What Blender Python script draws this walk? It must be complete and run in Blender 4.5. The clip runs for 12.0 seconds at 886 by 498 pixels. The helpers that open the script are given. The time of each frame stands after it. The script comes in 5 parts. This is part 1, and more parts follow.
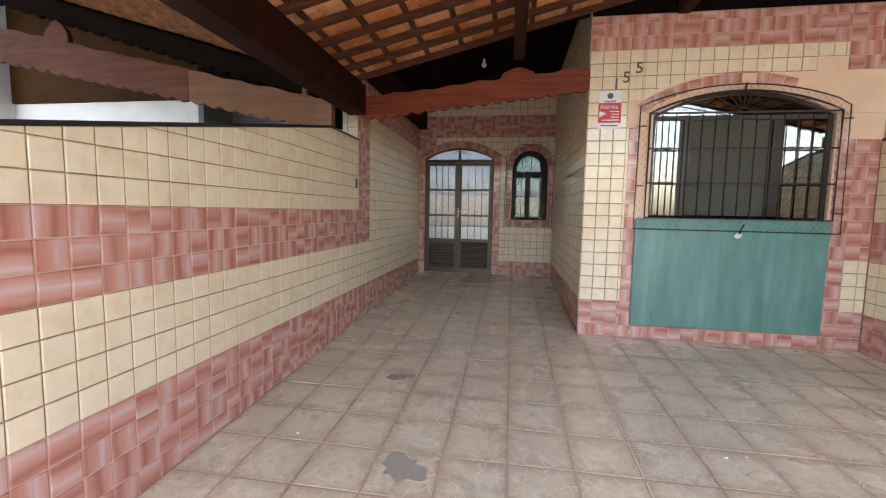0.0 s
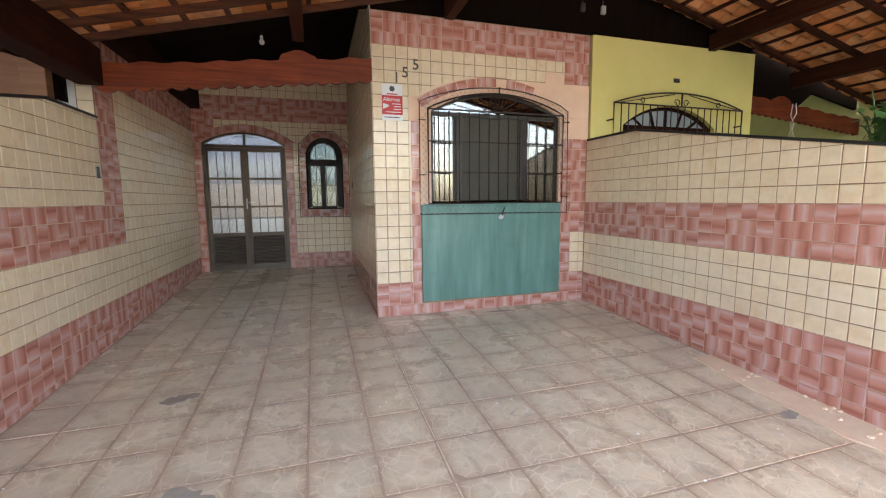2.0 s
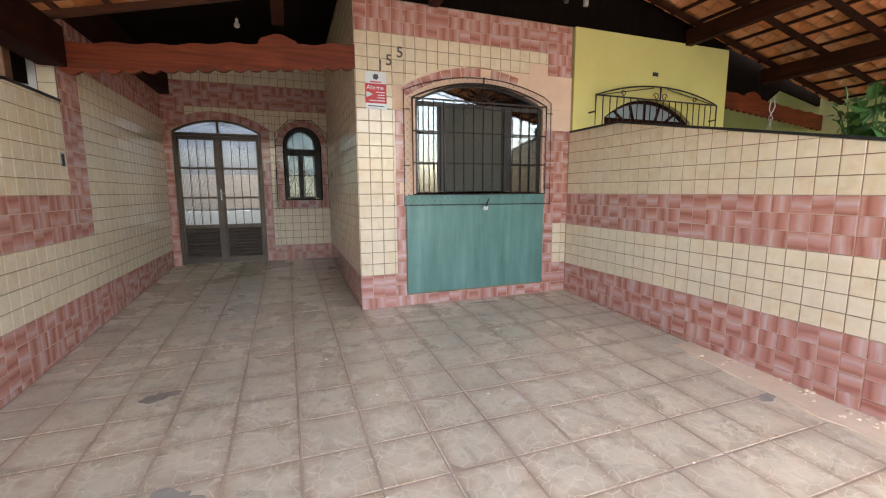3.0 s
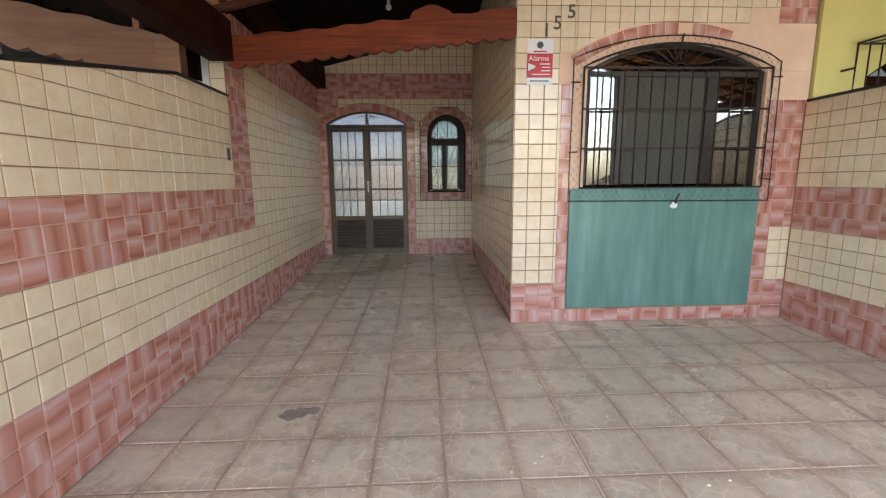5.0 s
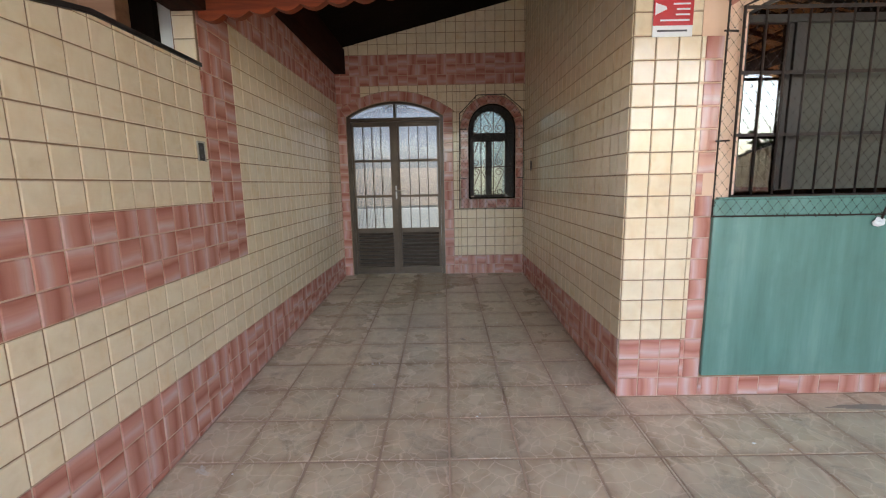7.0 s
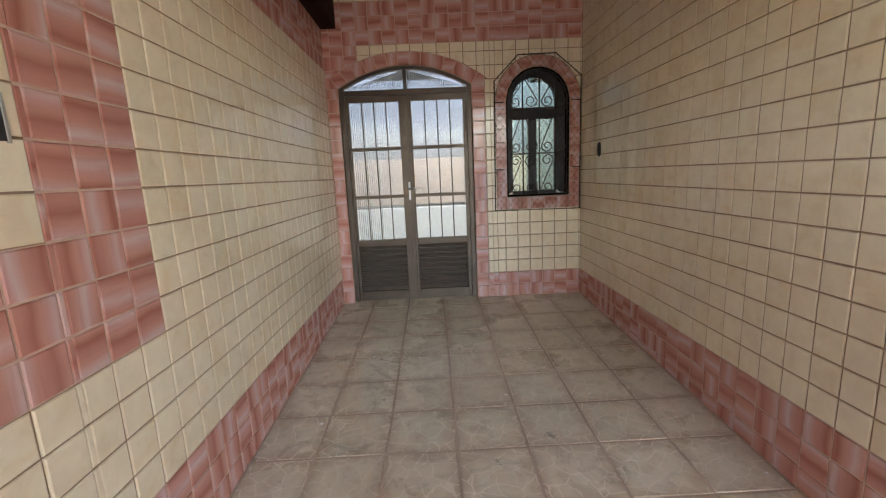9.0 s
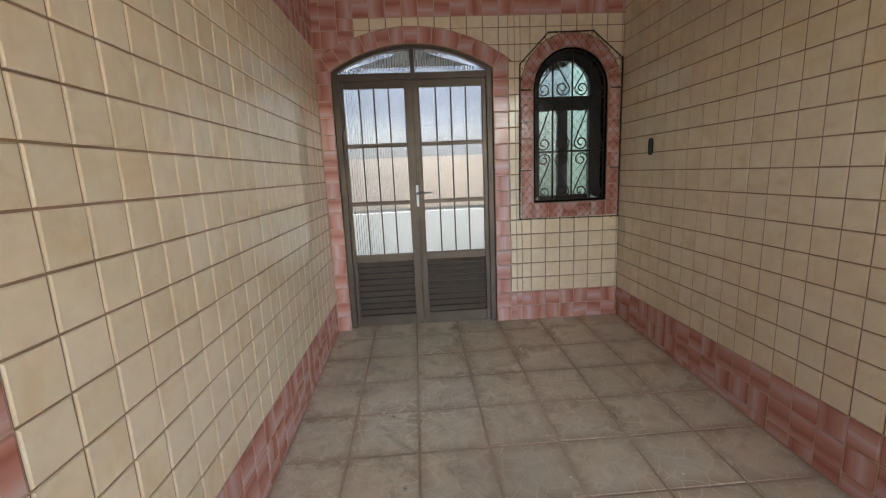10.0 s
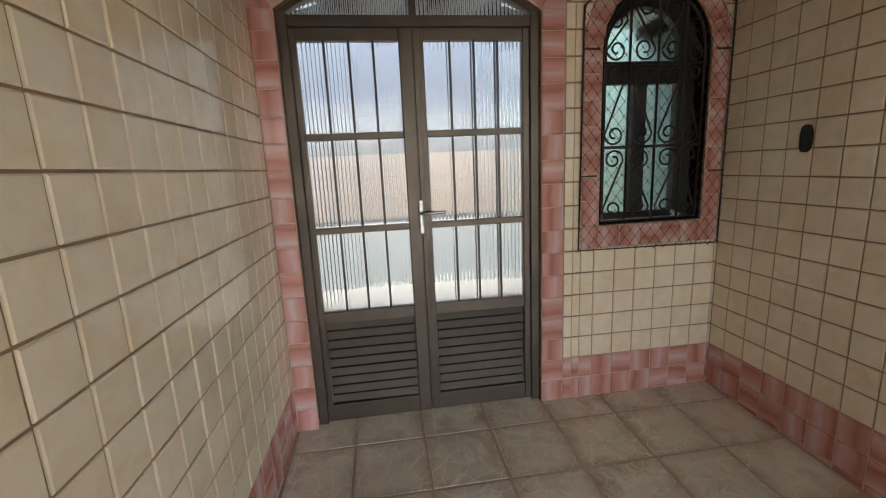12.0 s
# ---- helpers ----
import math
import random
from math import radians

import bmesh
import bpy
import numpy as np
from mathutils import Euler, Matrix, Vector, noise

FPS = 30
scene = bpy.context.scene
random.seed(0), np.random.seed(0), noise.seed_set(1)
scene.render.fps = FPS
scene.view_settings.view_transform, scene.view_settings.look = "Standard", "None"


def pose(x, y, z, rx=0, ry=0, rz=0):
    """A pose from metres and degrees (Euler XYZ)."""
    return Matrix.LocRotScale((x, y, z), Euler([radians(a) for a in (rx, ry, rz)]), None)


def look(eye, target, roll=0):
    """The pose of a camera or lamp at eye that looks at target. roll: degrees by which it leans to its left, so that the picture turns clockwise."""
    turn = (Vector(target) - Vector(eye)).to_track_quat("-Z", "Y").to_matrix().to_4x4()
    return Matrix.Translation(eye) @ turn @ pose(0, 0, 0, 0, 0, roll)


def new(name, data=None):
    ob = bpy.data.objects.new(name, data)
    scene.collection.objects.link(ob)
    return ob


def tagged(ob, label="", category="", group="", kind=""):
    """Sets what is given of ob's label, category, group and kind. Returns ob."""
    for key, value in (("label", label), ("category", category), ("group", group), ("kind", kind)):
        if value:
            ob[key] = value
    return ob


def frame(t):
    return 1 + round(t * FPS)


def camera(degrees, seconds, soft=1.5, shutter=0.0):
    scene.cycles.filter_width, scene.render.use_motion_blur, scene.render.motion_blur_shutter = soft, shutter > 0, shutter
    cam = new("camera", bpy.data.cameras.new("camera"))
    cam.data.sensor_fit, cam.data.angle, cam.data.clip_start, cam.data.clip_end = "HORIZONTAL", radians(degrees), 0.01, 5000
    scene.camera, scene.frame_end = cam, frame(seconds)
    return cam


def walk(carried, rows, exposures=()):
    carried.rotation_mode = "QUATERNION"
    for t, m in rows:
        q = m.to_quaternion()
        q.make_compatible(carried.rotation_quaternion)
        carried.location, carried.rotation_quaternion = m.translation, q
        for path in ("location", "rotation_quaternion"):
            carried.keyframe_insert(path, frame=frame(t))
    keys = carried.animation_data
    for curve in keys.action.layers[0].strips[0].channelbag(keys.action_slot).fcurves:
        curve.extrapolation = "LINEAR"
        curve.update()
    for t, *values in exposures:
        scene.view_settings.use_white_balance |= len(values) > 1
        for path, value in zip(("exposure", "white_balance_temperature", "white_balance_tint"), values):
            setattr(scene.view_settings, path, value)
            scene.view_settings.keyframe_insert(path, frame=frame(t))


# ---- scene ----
cam = camera(93.2, 12.0, soft=1.15)
PATH = [
    (0, (0.096, 0.116, 1.302), (-0.222, 2.083, 1.123), 1.1),
    (0.5, (0.141, 0.117, 1.314), (0.053, 2.106, 1.121), 0.7),
    (1, (0.172, 0.118, 1.318), (0.321, 2.102, 1.113), 0.3),
    (1.5, (0.197, 0.115, 1.32), (0.583, 2.066, 1.104), -0.0),
    (2, (0.215, 0.116, 1.327), (0.789, 2.017, 1.092), -0.5),
    (2.5, (0.201, 0.129, 1.322), (0.882, 1.992, 1.069), -0.4),
    (3, (0.123, 0.177, 1.313), (0.806, 2.037, 1.041), -0.3),
    (3.5, (0.077, 0.243, 1.292), (0.588, 2.155, 1.004), -0.7),
    (3.7, (0.07, 0.292, 1.287), (0.49, 2.225, 0.992), -0.8),
    (5.3, (0.013, 1.098, 1.357), (0.075, 3.072, 1.038), -0.6),
    (5.5, (-0.02, 1.218, 1.349), (0.042, 3.192, 1.03), -0.9),
    (6, (-0.045, 1.556, 1.36), (0.001, 3.531, 1.045), -1.0),
    (6.5, (-0.103, 1.885, 1.36), (-0.093, 3.861, 1.052), -1.0),
    (7, (-0.248, 2.22, 1.387), (-0.26, 4.196, 1.079), -1.1),
    (7.5, (-0.326, 2.565, 1.384), (-0.359, 4.541, 1.078), -1.2),
    (7.7, (-0.359, 2.723, 1.406), (-0.401, 4.697, 1.091), -1.2),
    (9.3, (-0.738, 3.937, 1.428), (-0.684, 5.906, 1.078), -2.5),
    (9.5, (-0.774, 4.083, 1.433), (-0.711, 6.051, 1.081), -2.3),
    (10, (-0.922, 4.452, 1.463), (-0.808, 6.417, 1.106), -2.5),
    (10.5, (-1.021, 4.783, 1.475), (-0.867, 6.744, 1.111), -3.0),
    (11, (-1.056, 5.15, 1.483), (-0.885, 7.11, 1.122), -2.5),
    (11.5, (-1.118, 5.514, 1.513), (-0.888, 7.467, 1.144), -1.9),
    (12, (-1.109, 5.82, 1.533), (-0.841, 7.765, 1.152), -2.6),
]
EXPOSURES = [(0, 3.39, 7500, 10), (3.5, 3.4, 7500, 10), (6, 3.55, 7500, 10), (7.5, 3.7, 7500, 10), (9.3, 4.1, 7500, 10), (12, 4.08, 7500, 10)]
walk(cam, [(t, look(eye, target, roll)) for t, eye, target, roll in PATH], EXPOSURES)

# ---- light ----
world = bpy.data.worlds.new("sky")
scene.world = world
world.use_nodes = True
wn = world.node_tree
sky = wn.nodes.new("ShaderNodeTexSky")
sky.sky_type = "NISHITA"
sky.sun_disc = False
sky.sun_elevation, sky.sun_rotation = radians(77), radians(172)
sky.air_density, sky.dust_density = 1.0, 3.0
wn.links.new(sky.outputs[0], wn.nodes["Background"].inputs[0])
wn.nodes["Background"].inputs[1].default_value = 0.15
sun = new("sun", bpy.data.lights.new("sun", "SUN"))
sun.data.energy, sun.data.angle, sun.data.color = 0.5, radians(40), (1.0, 0.96, 0.90)
sun.matrix_world = look((0.4, -2.83, 12.4), (0, 0, 0))


# ---- materials ----
class Nodes:
    """A small builder for one node material."""

    def __init__(self, name, rough=0.5, metal=0.0):
        self.mat = bpy.data.materials.new(name)
        self.mat.use_nodes = True
        self.t = self.mat.node_tree
        self.b = self.t.nodes["Principled BSDF"]
        self.b.inputs["Roughness"].default_value = rough
        self.b.inputs["Metallic"].default_value = metal
        self.geo = self.t.nodes.new("ShaderNodeNewGeometry")

    def link(self, a, b):
        self.t.links.new(a, b)

    def put(self, socket, value):
        if isinstance(value, bpy.types.NodeSocket):
            self.t.links.new(value, socket)
        elif isinstance(value, tuple) and len(value) == 3 and socket.type == "RGBA":
            socket.default_value = (*value, 1)
        else:
            socket.default_value = value

    def math(self, op, a, b=0.0):
        n = self.t.nodes.new("ShaderNodeMath")
        n.operation = op
        self.put(n.inputs[0], a), self.put(n.inputs[1], b)
        return n.outputs[0]

    def noise(self, scale, vec=None, detail=4.0, rough=0.55, dist=0.0, w=None):
        n = self.t.nodes.new("ShaderNodeTexNoise")
        if w is not None:
            n.noise_dimensions = "4D"
            self.put(n.inputs["W"], w)
        n.inputs["Scale"].default_value, n.inputs["Detail"].default_value = scale, detail
        n.inputs["Roughness"].default_value, n.inputs["Distortion"].default_value = rough, dist
        self.put(n.inputs["Vector"], vec or self.geo.outputs["Position"])
        return n.outputs[0]

    def ramp(self, fac, *stops):
        n = self.t.nodes.new("ShaderNodeValToRGB")
        e = n.color_ramp.elements
        while len(e) < len(stops):
            e.new(0.5)
        for x, (p, c) in zip(e, stops):
            x.position, x.color = p, (*c, 1) if isinstance(c, tuple) else (c, c, c, 1)
        self.put(n.inputs[0], fac)
        return n.outputs[0]

    def mix(self, fac, a, b, mode="MIX"):
        n = self.t.nodes.new("ShaderNodeMix")
        n.data_type, n.blend_type = "RGBA", mode
        self.put(n.inputs[0], fac), self.put(n.inputs[6], a), self.put(n.inputs[7], b)
        return n.outputs[2]

    def vmap(self, vec, scale=(1, 1, 1), loc=(0, 0, 0)):
        n = self.t.nodes.new("ShaderNodeMapping")
        n.inputs["Scale"].default_value, n.inputs["Location"].default_value = scale, loc
        self.put(n.inputs["Vector"], vec)
        return n.outputs[0]

    def uv(self):
        return self.t.nodes.new("ShaderNodeUVMap").outputs[0]

    def piece(self):
        """A random number of each piece, single or joined."""
        o = self.t.nodes.new("ShaderNodeObjectInfo")
        return self.math("FRACT", self.math("ADD", o.outputs["Random"], self.geo.outputs["Random Per Island"]))

    def bump(self, height, strength=0.3, distance=0.002):
        n = self.t.nodes.new("ShaderNodeBump")
        n.inputs["Strength"].default_value, n.inputs["Distance"].default_value = strength, distance
        self.put(n.inputs["Height"], height)
        self.link(n.outputs[0], self.b.inputs["Normal"])

    def done(self, color=None, rough=None):
        if color is not None:
            self.put(self.b.inputs["Base Color"], color)
        if rough is not None:
            self.put(self.b.inputs["Roughness"], rough)
        return self.mat


def plain(name, color, dark, rough=0.6, scale=6.0, metal=0.0, bump=0.2, fine=60.0, spec=0.5):
    """Paint, plaster or metal: a colour worn towards a second one at two scales."""
    m = Nodes(name, rough, metal)
    big = m.noise(scale, detail=6, rough=0.65)
    small = m.noise(fine, detail=3)
    col = m.mix(m.ramp(big, (0.35, 0.0), (0.72, 1.0)), color, dark)
    col = m.mix(m.math("MULTIPLY", small, 0.25), col, dark)
    m.bump(small, bump, 0.002)
    m.b.inputs["Specular IOR Level"].default_value = spec
    return m.done(col, m.math("ADD", m.math("MULTIPLY", big, 0.2), rough - 0.1))


def tile_cream():
    m = Nodes("cream_glazed_tile", 0.14)
    r = m.piece()
    w = m.math("MULTIPLY", r, 37.0)
    cloud = m.noise(11, detail=3, w=w, dist=0.6)
    fine = m.noise(90, detail=2)
    col = m.ramp(cloud, (0.3, (0.79, 0.68, 0.51)), (0.55, (0.74, 0.62, 0.45)), (0.8, (0.65, 0.51, 0.34)))
    vein = m.noise(1.0, m.vmap(m.uv(), (1.6, 0.5, 1)), detail=3, w=w, dist=0.8)
    col = m.mix(m.ramp(vein, (0.5, 0.0), (0.72, 0.5)), col, (0.70, 0.50, 0.28))
    col = m.mix(m.math("MULTIPLY", r, 0.35), col, (0.83, 0.74, 0.59))
    dirt = m.ramp(m.noise(1.7, detail=6, rough=0.7), (0.5, 0.0), (0.8, 0.3))
    col = m.mix(dirt, col, (0.42, 0.34, 0.24))
    m.bump(m.noise(28, detail=2), 0.08, 0.002)
    return m.done(col, m.math("ADD", m.math("MULTIPLY", fine, 0.1), 0.06))


def tile_pink():
    """Dusty rose glaze: one soft dark band and a lilac streak across each tile, turned tile by tile."""
    m = Nodes("pink_shaded_glazed_tile", 0.13)
    r = m.piece()
    w = m.math("MULTIPLY", r, 61.0)
    uv = m.uv()
    sep = m.t.nodes.new("ShaderNodeSeparateXYZ")
    m.link(uv, sep.inputs[0])
    bend = m.noise(1.0, m.vmap(uv, (0.35, 0.9, 1)), detail=1, w=w)
    g = m.math("ADD", m.math("MULTIPLY", sep.outputs[0], 0.85), m.math("MULTIPLY", bend, 0.3))
    g = m.math("FRACT", m.math("ADD", g, m.math("MULTIPLY", r, 5.0)))
    rose, dark, pale = (0.55, 0.275, 0.22), (0.37, 0.13, 0.095), (0.61, 0.44, 0.425)
    col = m.ramp(g, (0.0, rose), (0.16, dark), (0.30, (0.47, 0.20, 0.165)), (0.50, rose), (0.72, pale), (0.86, (0.58, 0.32, 0.29)), (1.0, rose))
    streak = m.noise(1.0, m.vmap(uv, (7.0, 0.5, 1)), detail=3, w=w)
    col = m.mix(m.ramp(streak, (0.5, 0.0), (0.78, 0.4)), col, dark)
    flat = m.math("FRACT", m.math("MULTIPLY", r, 7.3))
    col = m.mix(m.math("MULTIPLY", flat, 0.35), col, (0.52, 0.24, 0.20))
    dirt = m.ramp(m.noise(1.7, detail=6, rough=0.7), (0.5, 0.0), (0.8, 0.25))
    col = m.mix(dirt, col, (0.28, 0.17, 0.14))
    m.bump(m.noise(28, detail=2), 0.08, 0.002)
    return m.done(col, m.math("ADD", m.math("MULTIPLY", m.noise(90, detail=2), 0.1), 0.06))


def rim_raw(m, uv):
    """How near a point of a tile lies to the tile's edge: 0 in the middle, 0.5 at the edge."""
    su = m.t.nodes.new("ShaderNodeSeparateXYZ")
    m.link(uv, su.inputs[0])
    return m.math("MAXIMUM", m.math("ABSOLUTE", m.math("SUBTRACT", su.outputs[0], 0.5)), m.math("ABSOLUTE", m.math("SUBTRACT", su.outputs[1], 0.5)))


def floor_ceramic():
    m = Nodes("worn_floor_tile", 0.4)
    r = m.piece()
    uv = m.uv()
    w = m.math("MULTIPLY", r, 43.0)
    vec = m.t.nodes.new("ShaderNodeVectorMath")
    vec.operation = "ADD"
    comb = m.t.nodes.new("ShaderNodeCombineXYZ")
    m.link(w, comb.inputs[0])
    m.link(m.math("MULTIPLY", r, 17.0), comb.inputs[1])
    m.link(uv, vec.inputs[0]), m.link(comb.outputs[0], vec.inputs[1])
    warp = m.t.nodes.new("ShaderNodeVectorMath")
    warp.operation = "MULTIPLY_ADD"
    nz = m.t.nodes.new("ShaderNodeTexNoise")
    nz.inputs["Scale"].default_value = 4.0
    m.link(vec.outputs[0], nz.inputs["Vector"])
    m.link(nz.outputs[1], warp.inputs[0])
    warp.inputs[1].default_value = (0.14, 0.14, 0)
    m.link(vec.outputs[0], warp.inputs[2])
    v = m.t.nodes.new("ShaderNodeTexVoronoi")
    v.feature = "DISTANCE_TO_EDGE"
    v.inputs["Scale"].default_value = 3.9
    m.link(warp.outputs[0], v.inputs["Vector"])
    dusty = m.math("MULTIPLY", m.ramp(rim_raw(m, uv), (0.45, 0.0), (0.49, 0.32)), m.ramp(m.noise(2.2, detail=6, rough=0.7), (0.42, 0.0), (0.6, 1.0)))
    vein = m.ramp(v.outputs[0], (0.0, 0.75), (0.016, 0.6), (0.04, 0.0))
    cells = m.noise(3.0, vec.outputs[0], detail=3)
    col = m.ramp(cells, (0.3, (0.71, 0.605, 0.455)), (0.5, (0.69, 0.615, 0.48)), (0.72, (0.61, 0.495, 0.36)))
    rim = m.math("ADD", rim_raw(m, uv), m.math("MULTIPLY", m.math("SUBTRACT", m.noise(2.5, vec.outputs[0], detail=3), 0.5), 0.35))
    col = m.mix(m.ramp(rim, (0.30, 0.0), (0.54, 0.85)), col, (0.47, 0.345, 0.24))
    soft = m.noise(1.1, detail=5, rough=0.6)
    fade = m.ramp(m.noise(2.3, detail=3), (0.35, 0.45), (0.65, 1.0))
    col = m.mix(m.math("MULTIPLY", vein, fade), col, (0.86, 0.76, 0.64))
    grime = m.ramp(soft, (0.45, 0.0), (0.75, 0.38))
    col = m.mix(grime, col, (0.30, 0.255, 0.20))
    spots = m.ramp(m.noise(5.5, detail=7, rough=0.75), (0.66, 0.0), (0.71, 0.6))
    col = m.mix(spots, col, (0.12, 0.115, 0.105))
    col = m.mix(dusty, col, (0.20, 0.155, 0.115))
    smear = m.ramp(m.noise(3.1, detail=8, rough=0.72, dist=1.2), (0.54, 0.0), (0.70, 0.5))
    col = m.mix(smear, col, (0.19, 0.155, 0.115))
    scuff = m.math("MULTIPLY", m.ramp(m.noise(7.0, detail=8, rough=0.7, dist=0.8), (0.63, 0.0), (0.68, 0.8)), m.ramp(m.noise(0.9, detail=2), (0.52, 0.0), (0.62, 1.0)))
    col = m.mix(scuff, col, (0.72, 0.72, 0.70))
    m.b.inputs["Specular IOR Level"].default_value = 0.5
    m.bump(m.noise(120, detail=3), 0.12, 0.001)
    return m.done(col, m.ramp(soft, (0.3, 0.20), (0.8, 0.42)))


def wood(name, light, dark, rough=0.5, axis=1, scale=9.0, spec=0.5):
    m = Nodes(name, rough)
    stretch = [scale * 2.5] * 3
    stretch[axis] = scale * 0.16
    grain = m.noise(1.0, m.vmap(m.geo.outputs["Position"], tuple(stretch)), detail=6, rough=0.65, dist=0.8)
    patch = m.noise(2.5, detail=4)
    col = m.ramp(grain, (0.3, dark), (0.7, light))
    col = m.mix(m.ramp(patch, (0.45, 0.0), (0.75, 0.55)), col, dark)
    m.bump(grain, 0.35, 0.003)
    m.b.inputs["Specular IOR Level"].default_value = spec
    return m.done(col, m.math("ADD", m.math("MULTIPLY", patch, 0.25), rough - 0.12))


def green_sheet():
    m = Nodes("streaked_green_paint", 0.4)
    run = m.noise(1.0, m.vmap(m.geo.outputs["Position"], (9, 9, 0.9)), detail=5, rough=0.6)
    patch = m.noise(3.0, detail=6, rough=0.65)
    col = m.ramp(run, (0.3, (0.075, 0.19, 0.165)), (0.55, (0.115, 0.255, 0.225)), (0.75, (0.17, 0.32, 0.29)))
    col = m.mix(m.ramp(patch, (0.5, 0.0), (0.75, 0.45)), col, (0.07, 0.165, 0.145))
    scuff = m.ramp(m.noise(22, detail=5, rough=0.7), (0.70, 0.0), (0.78, 0.6))
    col = m.mix(scuff, col, (0.05, 0.075, 0.065))
    m.bump(m.noise(18, detail=4), 0.15, 0.003)
    return m.done(col, m.ramp(patch, (0.3, 0.32), (0.7, 0.5)))


def roof_clay():
    m = Nodes("clay_roof_tile", 0.8)
    r = m.piece()
    col = m.ramp(r, (0.0, (0.60, 0.21, 0.065)), (0.5, (0.69, 0.28, 0.10)), (1.0, (0.75, 0.39, 0.19)))
    stain = m.ramp(m.noise(7, detail=6, rough=0.7), (0.45, 0.0), (0.75, 0.6))
    col = m.mix(stain, col, (0.24, 0.10, 0.055))
    lime = m.ramp(m.noise(16, detail=4), (0.66, 0.0), (0.8, 0.4))
    col = m.mix(lime, col, (0.66, 0.52, 0.42))
    m.bump(m.noise(60, detail=4), 0.3, 0.002)
    return m.done(col)


def glass(name, tint=(0.9, 0.95, 0.93), rough=0.0, ior=1.48):
    m = Nodes(name, rough)
    m.b.inputs["Transmission Weight"].default_value = 1.0
    m.b.inputs["IOR"].default_value = ior
    return m.done(tint)


